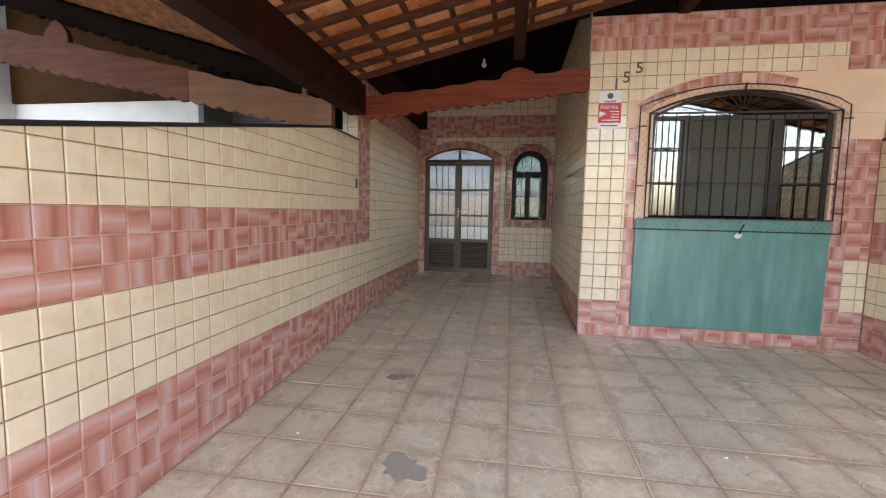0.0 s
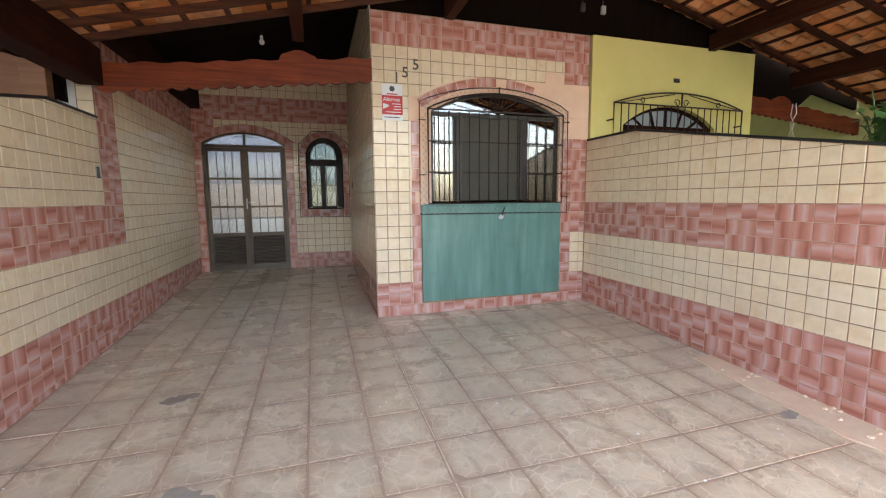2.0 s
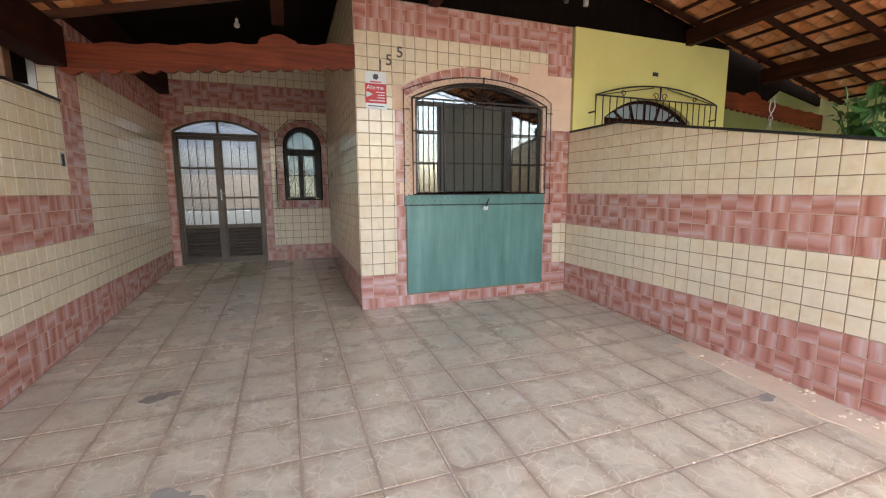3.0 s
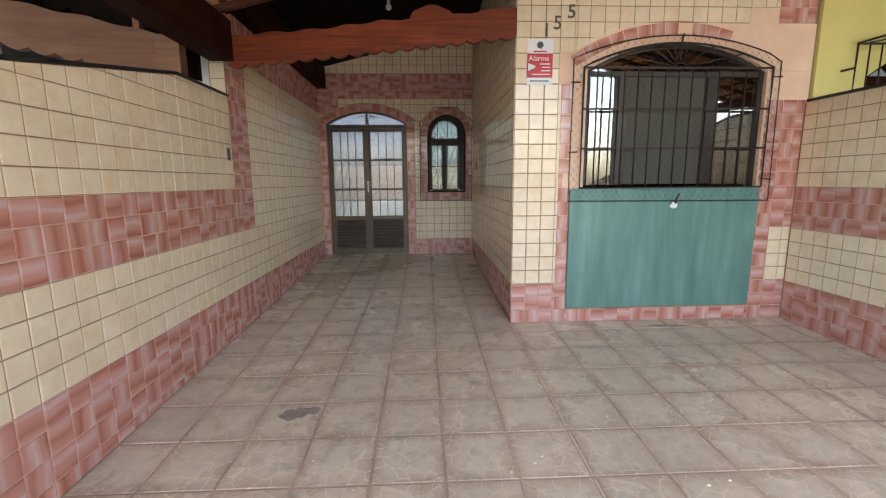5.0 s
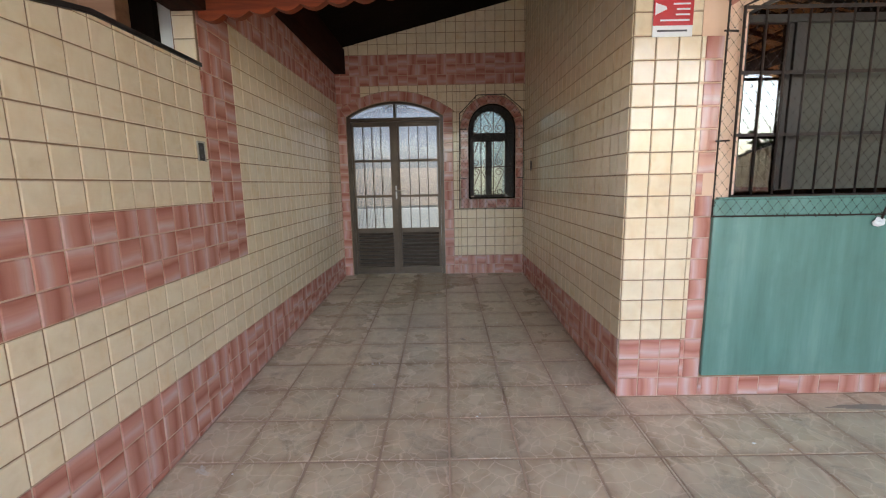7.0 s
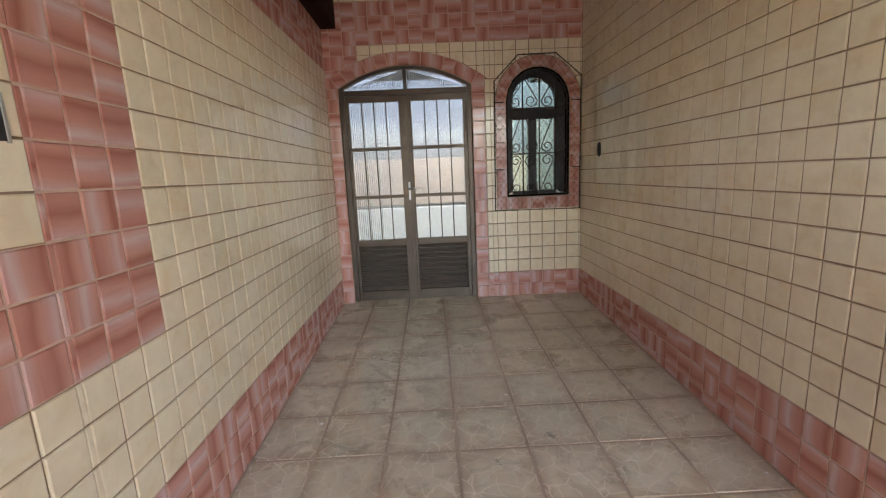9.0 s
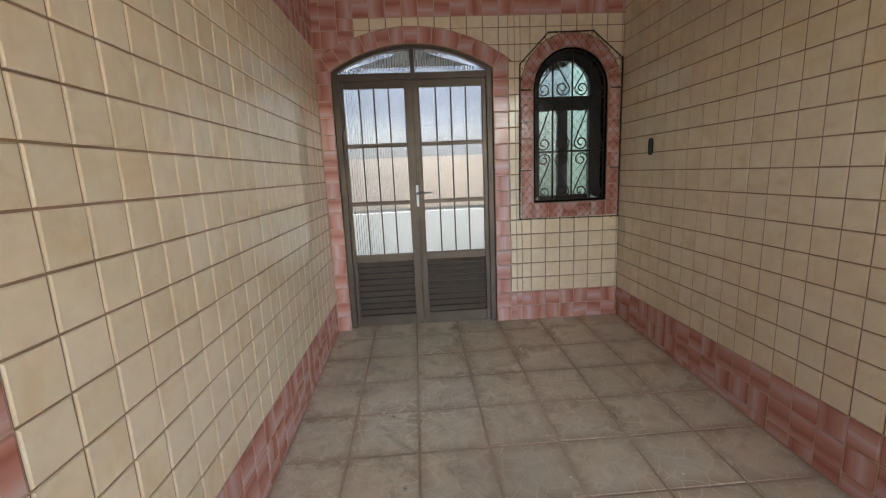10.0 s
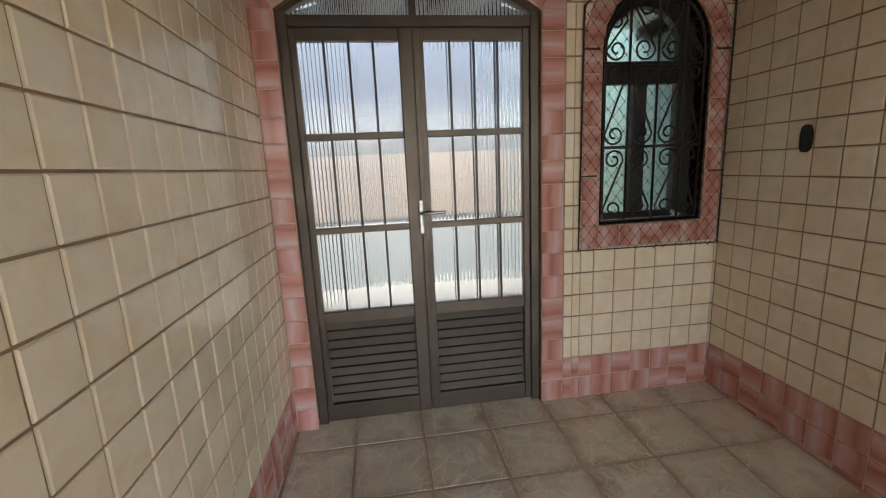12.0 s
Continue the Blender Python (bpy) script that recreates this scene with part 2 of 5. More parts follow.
M = dict(
    cream=tile_cream(), pink=tile_pink(), floor=floor_ceramic(), clay=roof_clay(), old_clay=plain("weathered_clay", (0.25, 0.105, 0.045), (0.07, 0.03, 0.015), 0.9, 9, spec=0.1),
    grout=plain("brown_grout", (0.36, 0.235, 0.145), (0.20, 0.125, 0.08), 0.85, 3),
    pink_grout=plain("pale_pink_grout", (0.60, 0.42, 0.33), (0.46, 0.29, 0.22), 0.85, 3),
    floor_grout=plain("floor_grout", (0.62, 0.47, 0.36), (0.27, 0.20, 0.155), 0.9, 1.3),
    dark_wood=wood("dark_stained_wood", (0.036, 0.010, 0.0055), (0.014, 0.005, 0.0035), 0.75, spec=0.06),
    purlin=wood("brown_rafter_wood", (0.062, 0.019, 0.010), (0.022, 0.008, 0.005), 0.7, spec=0.12),
    rafter=wood("varnished_rafter_wood", (0.15, 0.048, 0.022), (0.045, 0.016, 0.010), 0.6, 0, spec=0.3),
    red_wood=wood("red_varnished_wood", (0.25, 0.050, 0.018), (0.09, 0.018, 0.009), 0.5, 0, spec=0.25),
    grey_wood=wood("sun_bleached_wood", (0.20, 0.105, 0.062), (0.12, 0.055, 0.032), 0.7, 0, 4.0, spec=0.15),
    rust_wood=wood("faded_red_varnished_wood", (0.135, 0.045, 0.022), (0.065, 0.02, 0.011), 0.65, 0, 4.0, spec=0.15),
    # near-black wood: the shade under the roofs is put into its colour
    shade_wood=wood("painted_shade_wood", (0.010, 0.0055, 0.004), (0.005, 0.003, 0.002), 0.9, 2, spec=0.05),
    iron=plain("black_wrought_iron", (0.018, 0.017, 0.017), (0.05, 0.028, 0.02), 0.5, 14, 0.4),
    bronze=plain("bronze_anodised_aluminium", (0.115, 0.088, 0.066), (0.078, 0.06, 0.046), 0.42, 4, 0.55, 0.05),
    bronze_dark=plain("dark_bronze_aluminium", (0.05, 0.042, 0.037), (0.03, 0.026, 0.024), 0.42, 4, 0.5, 0.05),
    chrome=plain("brushed_steel", (0.42, 0.42, 0.42), (0.28, 0.28, 0.28), 0.3, 12, 0.9, 0.05),
    ribbed=glass("ribbed_glass", (0.93, 0.97, 0.98), 0.02),
    teal=glass("teal_window_glass", (0.74, 0.95, 0.86), 0.1),
    clear=glass("window_glass", (0.55, 0.60, 0.58), 0.01, 2.2),
    green=green_sheet(),
    stain=plain("grey_cement_stain", (0.27, 0.255, 0.23), (0.44, 0.39, 0.33), 0.7, 9, fine=90),
    soot=plain("dark_oily_stain", (0.22, 0.19, 0.16), (0.38, 0.32, 0.26), 0.6, 14, fine=90),
    plaster=plain("peach_plaster", (0.78, 0.57, 0.43), (0.69, 0.47, 0.34), 0.85, 4),
    cement=plain("peach_cement", (0.82, 0.66, 0.50), (0.70, 0.54, 0.40), 0.9, 5, 0, 0.5),
    yellow=plain("yellow_wall_paint", (0.68, 0.61, 0.235), (0.62, 0.55, 0.19), 0.75, 1.5),
    lime=plain("pale_yellow_green_paint", (0.60, 0.60, 0.30), (0.48, 0.48, 0.22), 0.8, 2),
    white=plain("white_wall_paint", (0.78, 0.79, 0.78), (0.66, 0.67, 0.66), 0.8, 2),
    # yard walls darkened so the panes in front of them look less bright
    yard_blue=plain("darkened_blue_grey_wall_paint", (0.115, 0.138, 0.165), (0.075, 0.09, 0.108), 0.8, 2),
    mint=plain("pale_mint_wall_paint", (0.26, 0.31, 0.28), (0.20, 0.24, 0.215), 0.8, 2),
    dado=plain("pale_blue_dado_paint", (0.31, 0.36, 0.39), (0.24, 0.28, 0.31), 0.6, 3),
    beige=plain("pale_beige_plaster", (0.31, 0.27, 0.235), (0.24, 0.21, 0.18), 0.85, 4),
    # slats are a lighter bronze than the door, to look lit against the gaps
    slat=plain("lightened_bronze_aluminium", (0.14, 0.11, 0.085), (0.095, 0.075, 0.06), 0.45, 4, 0.3, 0.05),
    greyblue=plain("shade_grey_wall_paint", (0.16, 0.175, 0.18), (0.12, 0.13, 0.135), 0.8, 2),
    brown=plain("brown_board_and_dark_room", (0.062, 0.026, 0.007), (0.035, 0.015, 0.005), 0.8, 3, spec=0.08),
    screen=plain("olive_grey_blind", (0.082, 0.084, 0.068), (0.066, 0.068, 0.055), 0.8, 2, 0, 0.1),
    street=plain("pale_concrete_street_paving", (0.17, 0.165, 0.155), (0.12, 0.115, 0.11), 0.9, 3),
    concrete=plain("concrete", (0.38, 0.36, 0.33), (0.25, 0.24, 0.22), 0.9, 2),
    black=plain("black_plastic", (0.012, 0.012, 0.013), (0.02, 0.02, 0.02), 0.45, 8),
    paper=plain("white_sign_sheet", (0.78, 0.80, 0.82), (0.70, 0.73, 0.76), 0.35, 6, 0, 0.03),
    red=plain("red_print", (0.55, 0.012, 0.018), (0.48, 0.012, 0.018), 0.35, 6, 0, 0.02),
    print=plain("dark_print", (0.04, 0.045, 0.06), (0.03, 0.03, 0.04), 0.4, 6, 0, 0.02),
    brass=plain("tarnished_number_metal", (0.16, 0.14, 0.11), (0.08, 0.07, 0.055), 0.45, 30, 0.7),
    leaf=plain("green_leaf", (0.06, 0.17, 0.035), (0.035, 0.10, 0.025), 0.4, 12),
    twine=plain("grey_twine", (0.42, 0.40, 0.36), (0.3, 0.28, 0.25), 0.9, 20),
    bulb=plain("frosted_bulb_glass", (0.85, 0.85, 0.83), (0.8, 0.8, 0.78), 0.25, 5, 0, 0.02),
)


# ---- mesh helpers ----
def thing(name, base, label, category, group="", kind=""):
    e = new(name)
    e.location = base
    e.empty_display_size = 0.1
    return tagged(e, label, category, group, kind)


def mesh_of(name, bm, material):
    me = bpy.data.meshes.new(name)
    bm.normal_update()
    bm.to_mesh(me)
    bm.free()
    me.materials.append(material)
    return me


def part(name, bm, material, parent=None, label="", kind=""):
    """Links a bmesh in world metres as one mesh under a thing or a part."""
    ob = new(name, mesh_of(name, bm, material))
    if parent is not None:
        ob.parent = parent
        if parent.type == "EMPTY":
            ob.matrix_parent_inverse = Matrix.Translation(-Vector(parent.location))
    return tagged(ob, label, kind=kind)


def box(bm, x0, x1, y0, y1, z0, z1, bevel=0.0, m=None):
    c = Matrix.LocRotScale(((x0 + x1) / 2, (y0 + y1) / 2, (z0 + z1) / 2), None, (x1 - x0, y1 - y0, z1 - z0))
    r = bmesh.ops.create_cube(bm, size=1, matrix=(m @ c) if m else c)
    if bevel:
        edges = list({e for v in r["verts"] for e in v.link_edges})
        bmesh.ops.bevel(bm, geom=edges, offset=bevel, segments=2, affect="EDGES", profile=0.5)
    return bm


def boxes(*rows, bevel=0.0):
    bm = bmesh.new()
    for r in rows:
        box(bm, *r, bevel=bevel)
    return bm


def tube(bm, pts, r, sides=6, closed=False):
    """A round bar along a line of points."""
    pts = [Vector(p) for p in pts]
    n = len(pts)
    rings = []
    up = Vector((0.13, 0.31, 0.94))
    for i, p in enumerate(pts):
        a = pts[(i - 1) % n] if closed or i else p
        b = pts[(i + 1) % n] if closed or i < n - 1 else p
        d = (b - a).normalized()
        if abs(d.dot(up)) > 0.95:
            up = Vector((0.9, 0.3, 0.1))
        s = d.cross(up).normalized()
        q = s.cross(d)
        rings.append([bm.verts.new(p + r * (math.cos(k * 2 * math.pi / sides) * s + math.sin(k * 2 * math.pi / sides) * q)) for k in range(sides)])
    last = n if closed else n - 1
    for i in range(last):
        A, B = rings[i], rings[(i + 1) % n]
        for k in range(sides):
            f = bm.faces.new((A[k], A[(k + 1) % sides], B[(k + 1) % sides], B[k]))
            f.smooth = sides > 4
    if not closed:
        bm.faces.new(rings[0]), bm.faces.new(reversed(rings[-1]))
    return bm


def prism(bm, poly, place, depth):
    """A flat outline of (a, v) pushed to a thickness; place(a, v, n) gives the world point."""
    front = [bm.verts.new(place(a, v, 0)) for a, v in poly]
    back = [bm.verts.new(place(a, v, -depth)) for a, v in poly]
    bm.faces.new(front), bm.faces.new(reversed(back))
    for i in range(len(poly)):
        j = (i + 1) % len(poly)
        bm.faces.new((front[j], front[i], back[i], back[j]))
    bmesh.ops.recalc_face_normals(bm, faces=bm.faces)
    return bm


def arc(ca, half, spring, rise, n=16, grow=0.0):
    """Points of a flat arch from its one springing to the other, widened by grow."""
    R = (half * half + rise * rise) / (2 * rise)
    cz = spring + rise - R
    t = math.asin(min(1.0, half / R)) if rise <= half else math.pi - math.asin(half / R)
    return [(ca + (R + grow) * math.sin(-t + 2 * t * i / n), cz + (R + grow) * math.cos(-t + 2 * t * i / n)) for i in range(n + 1)]


def strip(outer, inner):
    return outer + inner[::-1]


# ---- the plan ----
LEFT, RIGHT, CORR, FRONT, BACK = -1.67, 3.53, 0.845, 4.77, 8.02
PITCH, ROW0, FT, SLOPE = 0.1292, -0.0036, 0.3645, 0.039
RIDGE, RIDGE_Z, FALL = 3.55, 3.95, 0.244


def ground(y):
    return SLOPE * (y - FRONT)


def rafter_z(x):
    return RIDGE_Z - FALL * abs(x - RIDGE)


def left_top(y):
    return 2.09 if y > 4.03 else 2.09 - 0.193 * (4.03 - y)


def right_top(y):
    return 2.04 if y > 3.92 else 2.04 - 0.197 * (3.92 - y)


on_left = lambda a, v, n: Vector((LEFT + n, a, v))
on_right = lambda a, v, n: Vector((RIGHT - n, a, v))
on_corr = lambda a, v, n: Vector((CORR - n, a, v))
on_front = lambda a, v, n: Vector((a, FRONT - n, v))
on_back = lambda a, v, n: Vector((a, BACK - n, v))

# door and window openings
DOOR = (-0.9, 0.65, 2.29, 0.195)
SMALL = (0.404, 0.318, 2.115, 0.315)
STEP = 4.812
BIG = (2.3125, 0.8275, 2.31, 0.245)
RING = (2.285, 0.90, 2.34, 0.27)

Y0, ROOF0 = -2.0, -1.3
wall_left = part("wall_left", prism(bmesh.new(), [(Y0, -0.6), (8.3, -0.6), (8.3, 3.3), (STEP, 3.3), (STEP, 2.09), (4.03, 2.09), (Y0, left_top(Y0))], on_left, 0.14), M["grout"], kind="structure")
wall_right = part("wall_right", prism(bmesh.new(), [(Y0, -0.6), (FRONT, -0.6), (FRONT, 2.04), (3.92, 2.04), (Y0, right_top(Y0))], on_right, 0.13), M["grout"], kind="structure")
bm = prism(bmesh.new(), [(FRONT + 0.16, -0.6), (8.3, -0.6), (8.3, 3.9), (FRONT + 0.16, 3.9)], on_corr, 0.14)
wall_corridor = part("wall_corridor", bm, M["grout"], kind="structure")
# front of the projecting room, with its arched window
ca, hw, sp, ri = BIG
bm = bmesh.new()
prism(bm, [(CORR, -0.6), (ca - hw, -0.6), (ca - hw, 3.31), (CORR, 3.31)], on_front, 0.16)
prism(bm, [(ca + hw, -0.6), (RIGHT + 0.02, -0.6), (RIGHT + 0.02, 3.31), (ca + hw, 3.31)], on_front, 0.16)
prism(bm, [(ca - hw, -0.6), (ca + hw, -0.6), (ca + hw, 1.27), (ca - hw, 1.27)], on_front, 0.16)
prism(bm, arc(ca, hw, sp, ri) + [(ca + hw, 3.31), (ca - hw, 3.31)], on_front, 0.16)
wall_front = part("wall_front", bm, M["grout"], kind="structure")
bm = bmesh.new()
on_skin = lambda a, v, n: on_front(a, v, n + 0.003)
opening = arc(ca, hw, sp, ri)
prism(bm, [(1.235, 1.265), (ca - hw, 1.265), (ca - hw, sp), (1.235, 2.46)], on_skin, 0.0028)
prism(bm, [(1.235, 2.462)] + [(ca - hw, sp + 0.002)] + opening[1:] + [(3.54, sp)] + [(3.54, 2.708), (3.185, 2.708), (3.185, 2.838), (2.925, 2.838), (2.925, 2.706), (2.6, 2.706), (1.95, 2.706), (1.6, 2.61), (1.4, 2.53)], on_skin, 0.0028)
prism(bm, [(ca + hw, 1.265), (3.19, 1.265), (3.19, 2.03), (3.54, 2.03), (3.54, sp - 0.002), (ca + hw, sp - 0.002)], on_skin, 0.0028)
part("trim_plaster", bm, M["plaster"], kind="structure")
# end wall with door and small window
dc, dh, ds, dr = DOOR
sc, sh, ss, sr = SMALL
bm = bmesh.new()
TOPB = 4.0
prism(bm, [(LEFT, -0.6), (dc - dh, -0.6), (dc - dh, TOPB), (LEFT, TOPB)], on_back, 0.16)
prism(bm, arc(dc, dh, ds, dr) + [(dc + dh, TOPB), (dc - dh, TOPB)], on_back, 0.16)
prism(bm, [(dc + dh, -0.6), (sc - sh, -0.6), (sc - sh, TOPB), (dc + dh, TOPB)], on_back, 0.16)
prism(bm, [(sc - sh, -0.6), (sc + sh, -0.6), (sc + sh, 1.172), (sc - sh, 1.172)], on_back, 0.16)
prism(bm, arc(sc, sh, ss, sr) + [(sc + sh, TOPB), (sc - sh, TOPB)], on_back, 0.16)
prism(bm, [(sc + sh, -0.6), (CORR, -0.6), (CORR, TOPB), (sc + sh, TOPB)], on_back, 0.16)
wall_back = part("wall_back", bm, M["grout"], kind="structure")

# copings along the slanted wall tops
def coping(place, top, y1, kink, name, w0, w1):
    bm = bmesh.new()
    pts = [(Y0, top(Y0)), (kink, top(kink)), (y1, top(y1))]
    prism(bm, [(a, v + 0.001) for a, v in pts] + [(a, v + 0.022) for a, v in pts[::-1]], lambda a, v, n: place(a, v, n + w0), w1)
    return part(name, bm, M["black"], kind="structure")


coping(on_left, left_top, STEP - 0.001, 4.03, "trim_left", 0.014, 0.168)
coping(on_right, right_top, FRONT - 0.02, 3.92, "trim_right", 0.014, 0.158)

# floor slab under the tiles
rot = Matrix.Rotation(math.atan(SLOPE), 4, "X")
bm = prism(bmesh.new(), [(Y0, ground(Y0)), (8.6, ground(8.6)), (8.6, -0.5), (Y0, -0.5)], lambda a, v, n: Vector((3.66 + n, a, v - 0.002)), 5.47)
floor = part("floor", bm, M["floor_grout"], kind="structure")

# ---- things: roof timbers ----
def beam_y(name, x0, x1, y0, y1, z0, z1, mat, label, cat="beam", group=""):
    t = thing(name, ((x0 + x1) / 2, y1, z0), label, cat, group)
    part("timber", boxes((x0, x1, y0, y1, z0, z1), bevel=0.008), M[mat], t)
    return t


beam_y("wall_plate_beam", -1.75, -1.55, ROOF0, 4.72, 2.36, 2.68, "dark_wood", "heavy dark-stained timber beam along the boundary wall top")
for x, zb in ((0.12, 2.90), (1.70, 3.28), (5.42, 3.28), (6.98, 2.90)):
    beam_y("purlin", x - 0.055, x + 0.055, ROOF0, 4.74, zb, rafter_z(x) - 0.004, "purlin", "dark reddish-brown timber purlin carrying the carport rafters", group="carport purlins")


def slope_bar(name, side, y, w, h, x_in, x_out, mat, label, grp):
    """A rafter that runs down one roof slope."""
    bm = bmesh.new()
    pts = [(x_in, rafter_z(x_in)), (x_out, rafter_z(x_out))]
    prism(bm, [pts[0], pts[1], (pts[1][0], pts[1][1] + h), (pts[0][0], pts[0][1] + h)], lambda a, v, n: Vector((a, y + w / 2 + n, v)), w)
    t = thing(name, (pts[1][0], y, pts[1][1]), label, "rafter", grp)
    part("timber", bm, M[mat], t)
    return t


ys = [4.60 - 0.31 * i for i in range(20)]
for i, y in enumerate(ys):
    slope_bar("rafter", -1, y, 0.05, 0.055, RIDGE - 0.01, -1.74, "rafter", "varnished reddish-brown rafter under clay roof tiles", "left slope rafters")
for i, y in enumerate(ys[::2]):
    slope_bar("rafter", 1, y, 0.06, 0.055, RIDGE + 0.01, 8.9, "purlin", "dark brown rafter under the neighbouring clay roof", "right slope rafters")


def batten_bm(x, y0, y1, z, w, h):
    return boxes((x - w / 2, x + w / 2, y0, y1, z, z + h))


RH = 0.055
for side, n in ((-1, 15), (1, 15)):
    for k in range(n):
        x = RIDGE + side * (0.12 + 0.355 * k)
        z = rafter_z(x) + RH + 0.002
        t = thing("batten", (x, 4.72, z), "thin dark timber roof batten laid across the rafters", "batten", "roof battens")
        part("timber", batten_bm(x, ROOF0, 4.74, z, 0.045, 0.03), M["rafter" if side < 0 else "purlin"], t)

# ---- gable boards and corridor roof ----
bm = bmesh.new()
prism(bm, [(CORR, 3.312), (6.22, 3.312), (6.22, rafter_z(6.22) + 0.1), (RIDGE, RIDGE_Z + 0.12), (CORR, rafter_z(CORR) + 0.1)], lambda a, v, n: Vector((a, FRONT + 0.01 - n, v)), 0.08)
part("wall_gable", bm, M["shade_wood"], kind="structure")
# panel added to close the gap to the sky above the corridor opening
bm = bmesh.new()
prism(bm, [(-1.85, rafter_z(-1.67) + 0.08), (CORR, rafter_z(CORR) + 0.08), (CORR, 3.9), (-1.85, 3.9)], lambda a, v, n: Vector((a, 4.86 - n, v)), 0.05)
part("wall_gable_2", bm, M["shade_wood"], kind="structure")


# near-black panel added to cover the sky gap beside the yellow house
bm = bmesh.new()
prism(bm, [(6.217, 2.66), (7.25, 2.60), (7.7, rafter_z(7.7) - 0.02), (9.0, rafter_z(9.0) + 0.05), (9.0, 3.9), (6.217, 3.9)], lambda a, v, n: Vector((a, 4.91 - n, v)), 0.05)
part("wall_gable_5", bm, M["shade_wood"], kind="structure")


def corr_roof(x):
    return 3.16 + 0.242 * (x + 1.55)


# corridor ceiling, coloured near-black for the shade up there
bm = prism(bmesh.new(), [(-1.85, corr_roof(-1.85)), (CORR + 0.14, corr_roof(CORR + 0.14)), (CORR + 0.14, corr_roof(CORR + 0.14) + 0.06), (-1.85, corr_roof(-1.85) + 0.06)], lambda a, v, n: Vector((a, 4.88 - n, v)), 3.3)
part("ceiling", bm, M["shade_wood"], kind="structure")
beam_y("corridor_beam", -1.665, -1.52, 4.95, 8.01, 2.83, 3.14, "dark_wood", "dark-stained timber beam along the tiled corridor wall")


# ---- scalloped fascia boards ----
def scalloped(name, x0, zb0, zt0, x1, zb1, zt1, y, mat, label, pitch=0.14, depth=0.028, thick=0.05, block=None):
    t = thing(name, ((x0 + x1) / 2, y, (zb0 + zb1) / 2), label, "fascia board")
    n = max(2, round(abs(x1 - x0) / pitch))
    low, high = [], []
    for i in range(n * 8 + 1):
        f = i / (n * 8)
        bite = abs(math.sin(math.pi * (i / 8)))
        low.append((x0 + (x1 - x0) * f, zb0 + (zb1 - zb0) * f + depth * (1 - bite)))
        high.append((x0 + (x1 - x0) * f, zt0 + (zt1 - zt0) * f + 0.008 * math.sin(i * 0.37) + 0.006 * math.sin(i * 0.11)))
    part("board", prism(bmesh.new(), low + high[::-1], lambda a, v, q: Vector((a, y + q, v)), -thick), M[mat], t)
    if block:
        bx, bz, w, h = block
        pts = [(bx - w, bz)] + [(bx - w * math.cos(math.pi * k / 10) * (0.75 if 2 < k < 8 else 1), bz + h * math.sin(math.pi * k / 10)) for k in range(1, 10)] + [(bx + w, bz)]
        part("carved_block", prism(bmesh.new(), pts, lambda a, v, q: Vector((a, y + 0.002 + q, v)), -thick - 0.01), M[mat], t)
    return t


scalloped("fascia_board", -1.60, 2.30, 2.55, CORR - 0.004, 2.555, 2.80, 4.72, "red_wood", "red varnished timber fascia with a scalloped lower edge", block=(0.12, 2.70, 0.19, 0.12))
scalloped("fascia_board", 6.24, 2.555, 2.80, 8.75, 2.30, 2.55, 4.85, "red_wood", "red varnished scalloped timber fascia on the neighbouring house", block=(6.98, 2.70, 0.19, 0.12))
scalloped("fascia_board", -1.98, 2.14, 2.47, -3.5, 2.4545, 2.8165, 4.40, "grey_wood", "grey sun-bleached timber fascia with a scalloped lower edge", pitch=0.2, depth=0.035)
scalloped("fascia_board", -3.505, 2.4555, 2.818, -7.2, 3.22, 3.66, 4.40, "rust_wood", "faded red-brown timber fascia with a scalloped lower edge", pitch=0.2, depth=0.035, block=(-5.22, 3.18, 0.17, 0.25))

# ---- entrance door ----
def ribbed_pane(a0, a1, y, z0, z1, top=None):
    """A pane of reeded glass: upright ribs on its face, flat behind."""
    n = max(2, round((a1 - a0) / 0.021))
    line = [(a0 + (a1 - a0) * i / (n * 6), 0.0078 * abs(math.sin(math.pi * i / 6))) for i in range(n * 6 + 1)]
    bm = bmesh.new()
    rows_ = [[bm.verts.new((a, y - h, z)) for a, h in line] for z in (z0, z1)]
    if top:
        for v in rows_[1]:
            v.co.z = top(v.co.x)
    for i in range(len(line) - 1):
        f = bm.faces.new((rows_[0][i], rows_[0][i + 1], rows_[1][i + 1], rows_[1][i]))
        f.smooth = True
    c = [rows_[0][-1], rows_[0][0], rows_[1][0], rows_[1][-1]]
    back = [bm.verts.new((v.co.x, y + 0.004, v.co.z)) for v in c]
    bm.faces.new(back)
    bm.faces.new((c[0], c[3], back[3], back[0])), bm.faces.new((c[1], back[1], back[2], c[2]))
    return bm


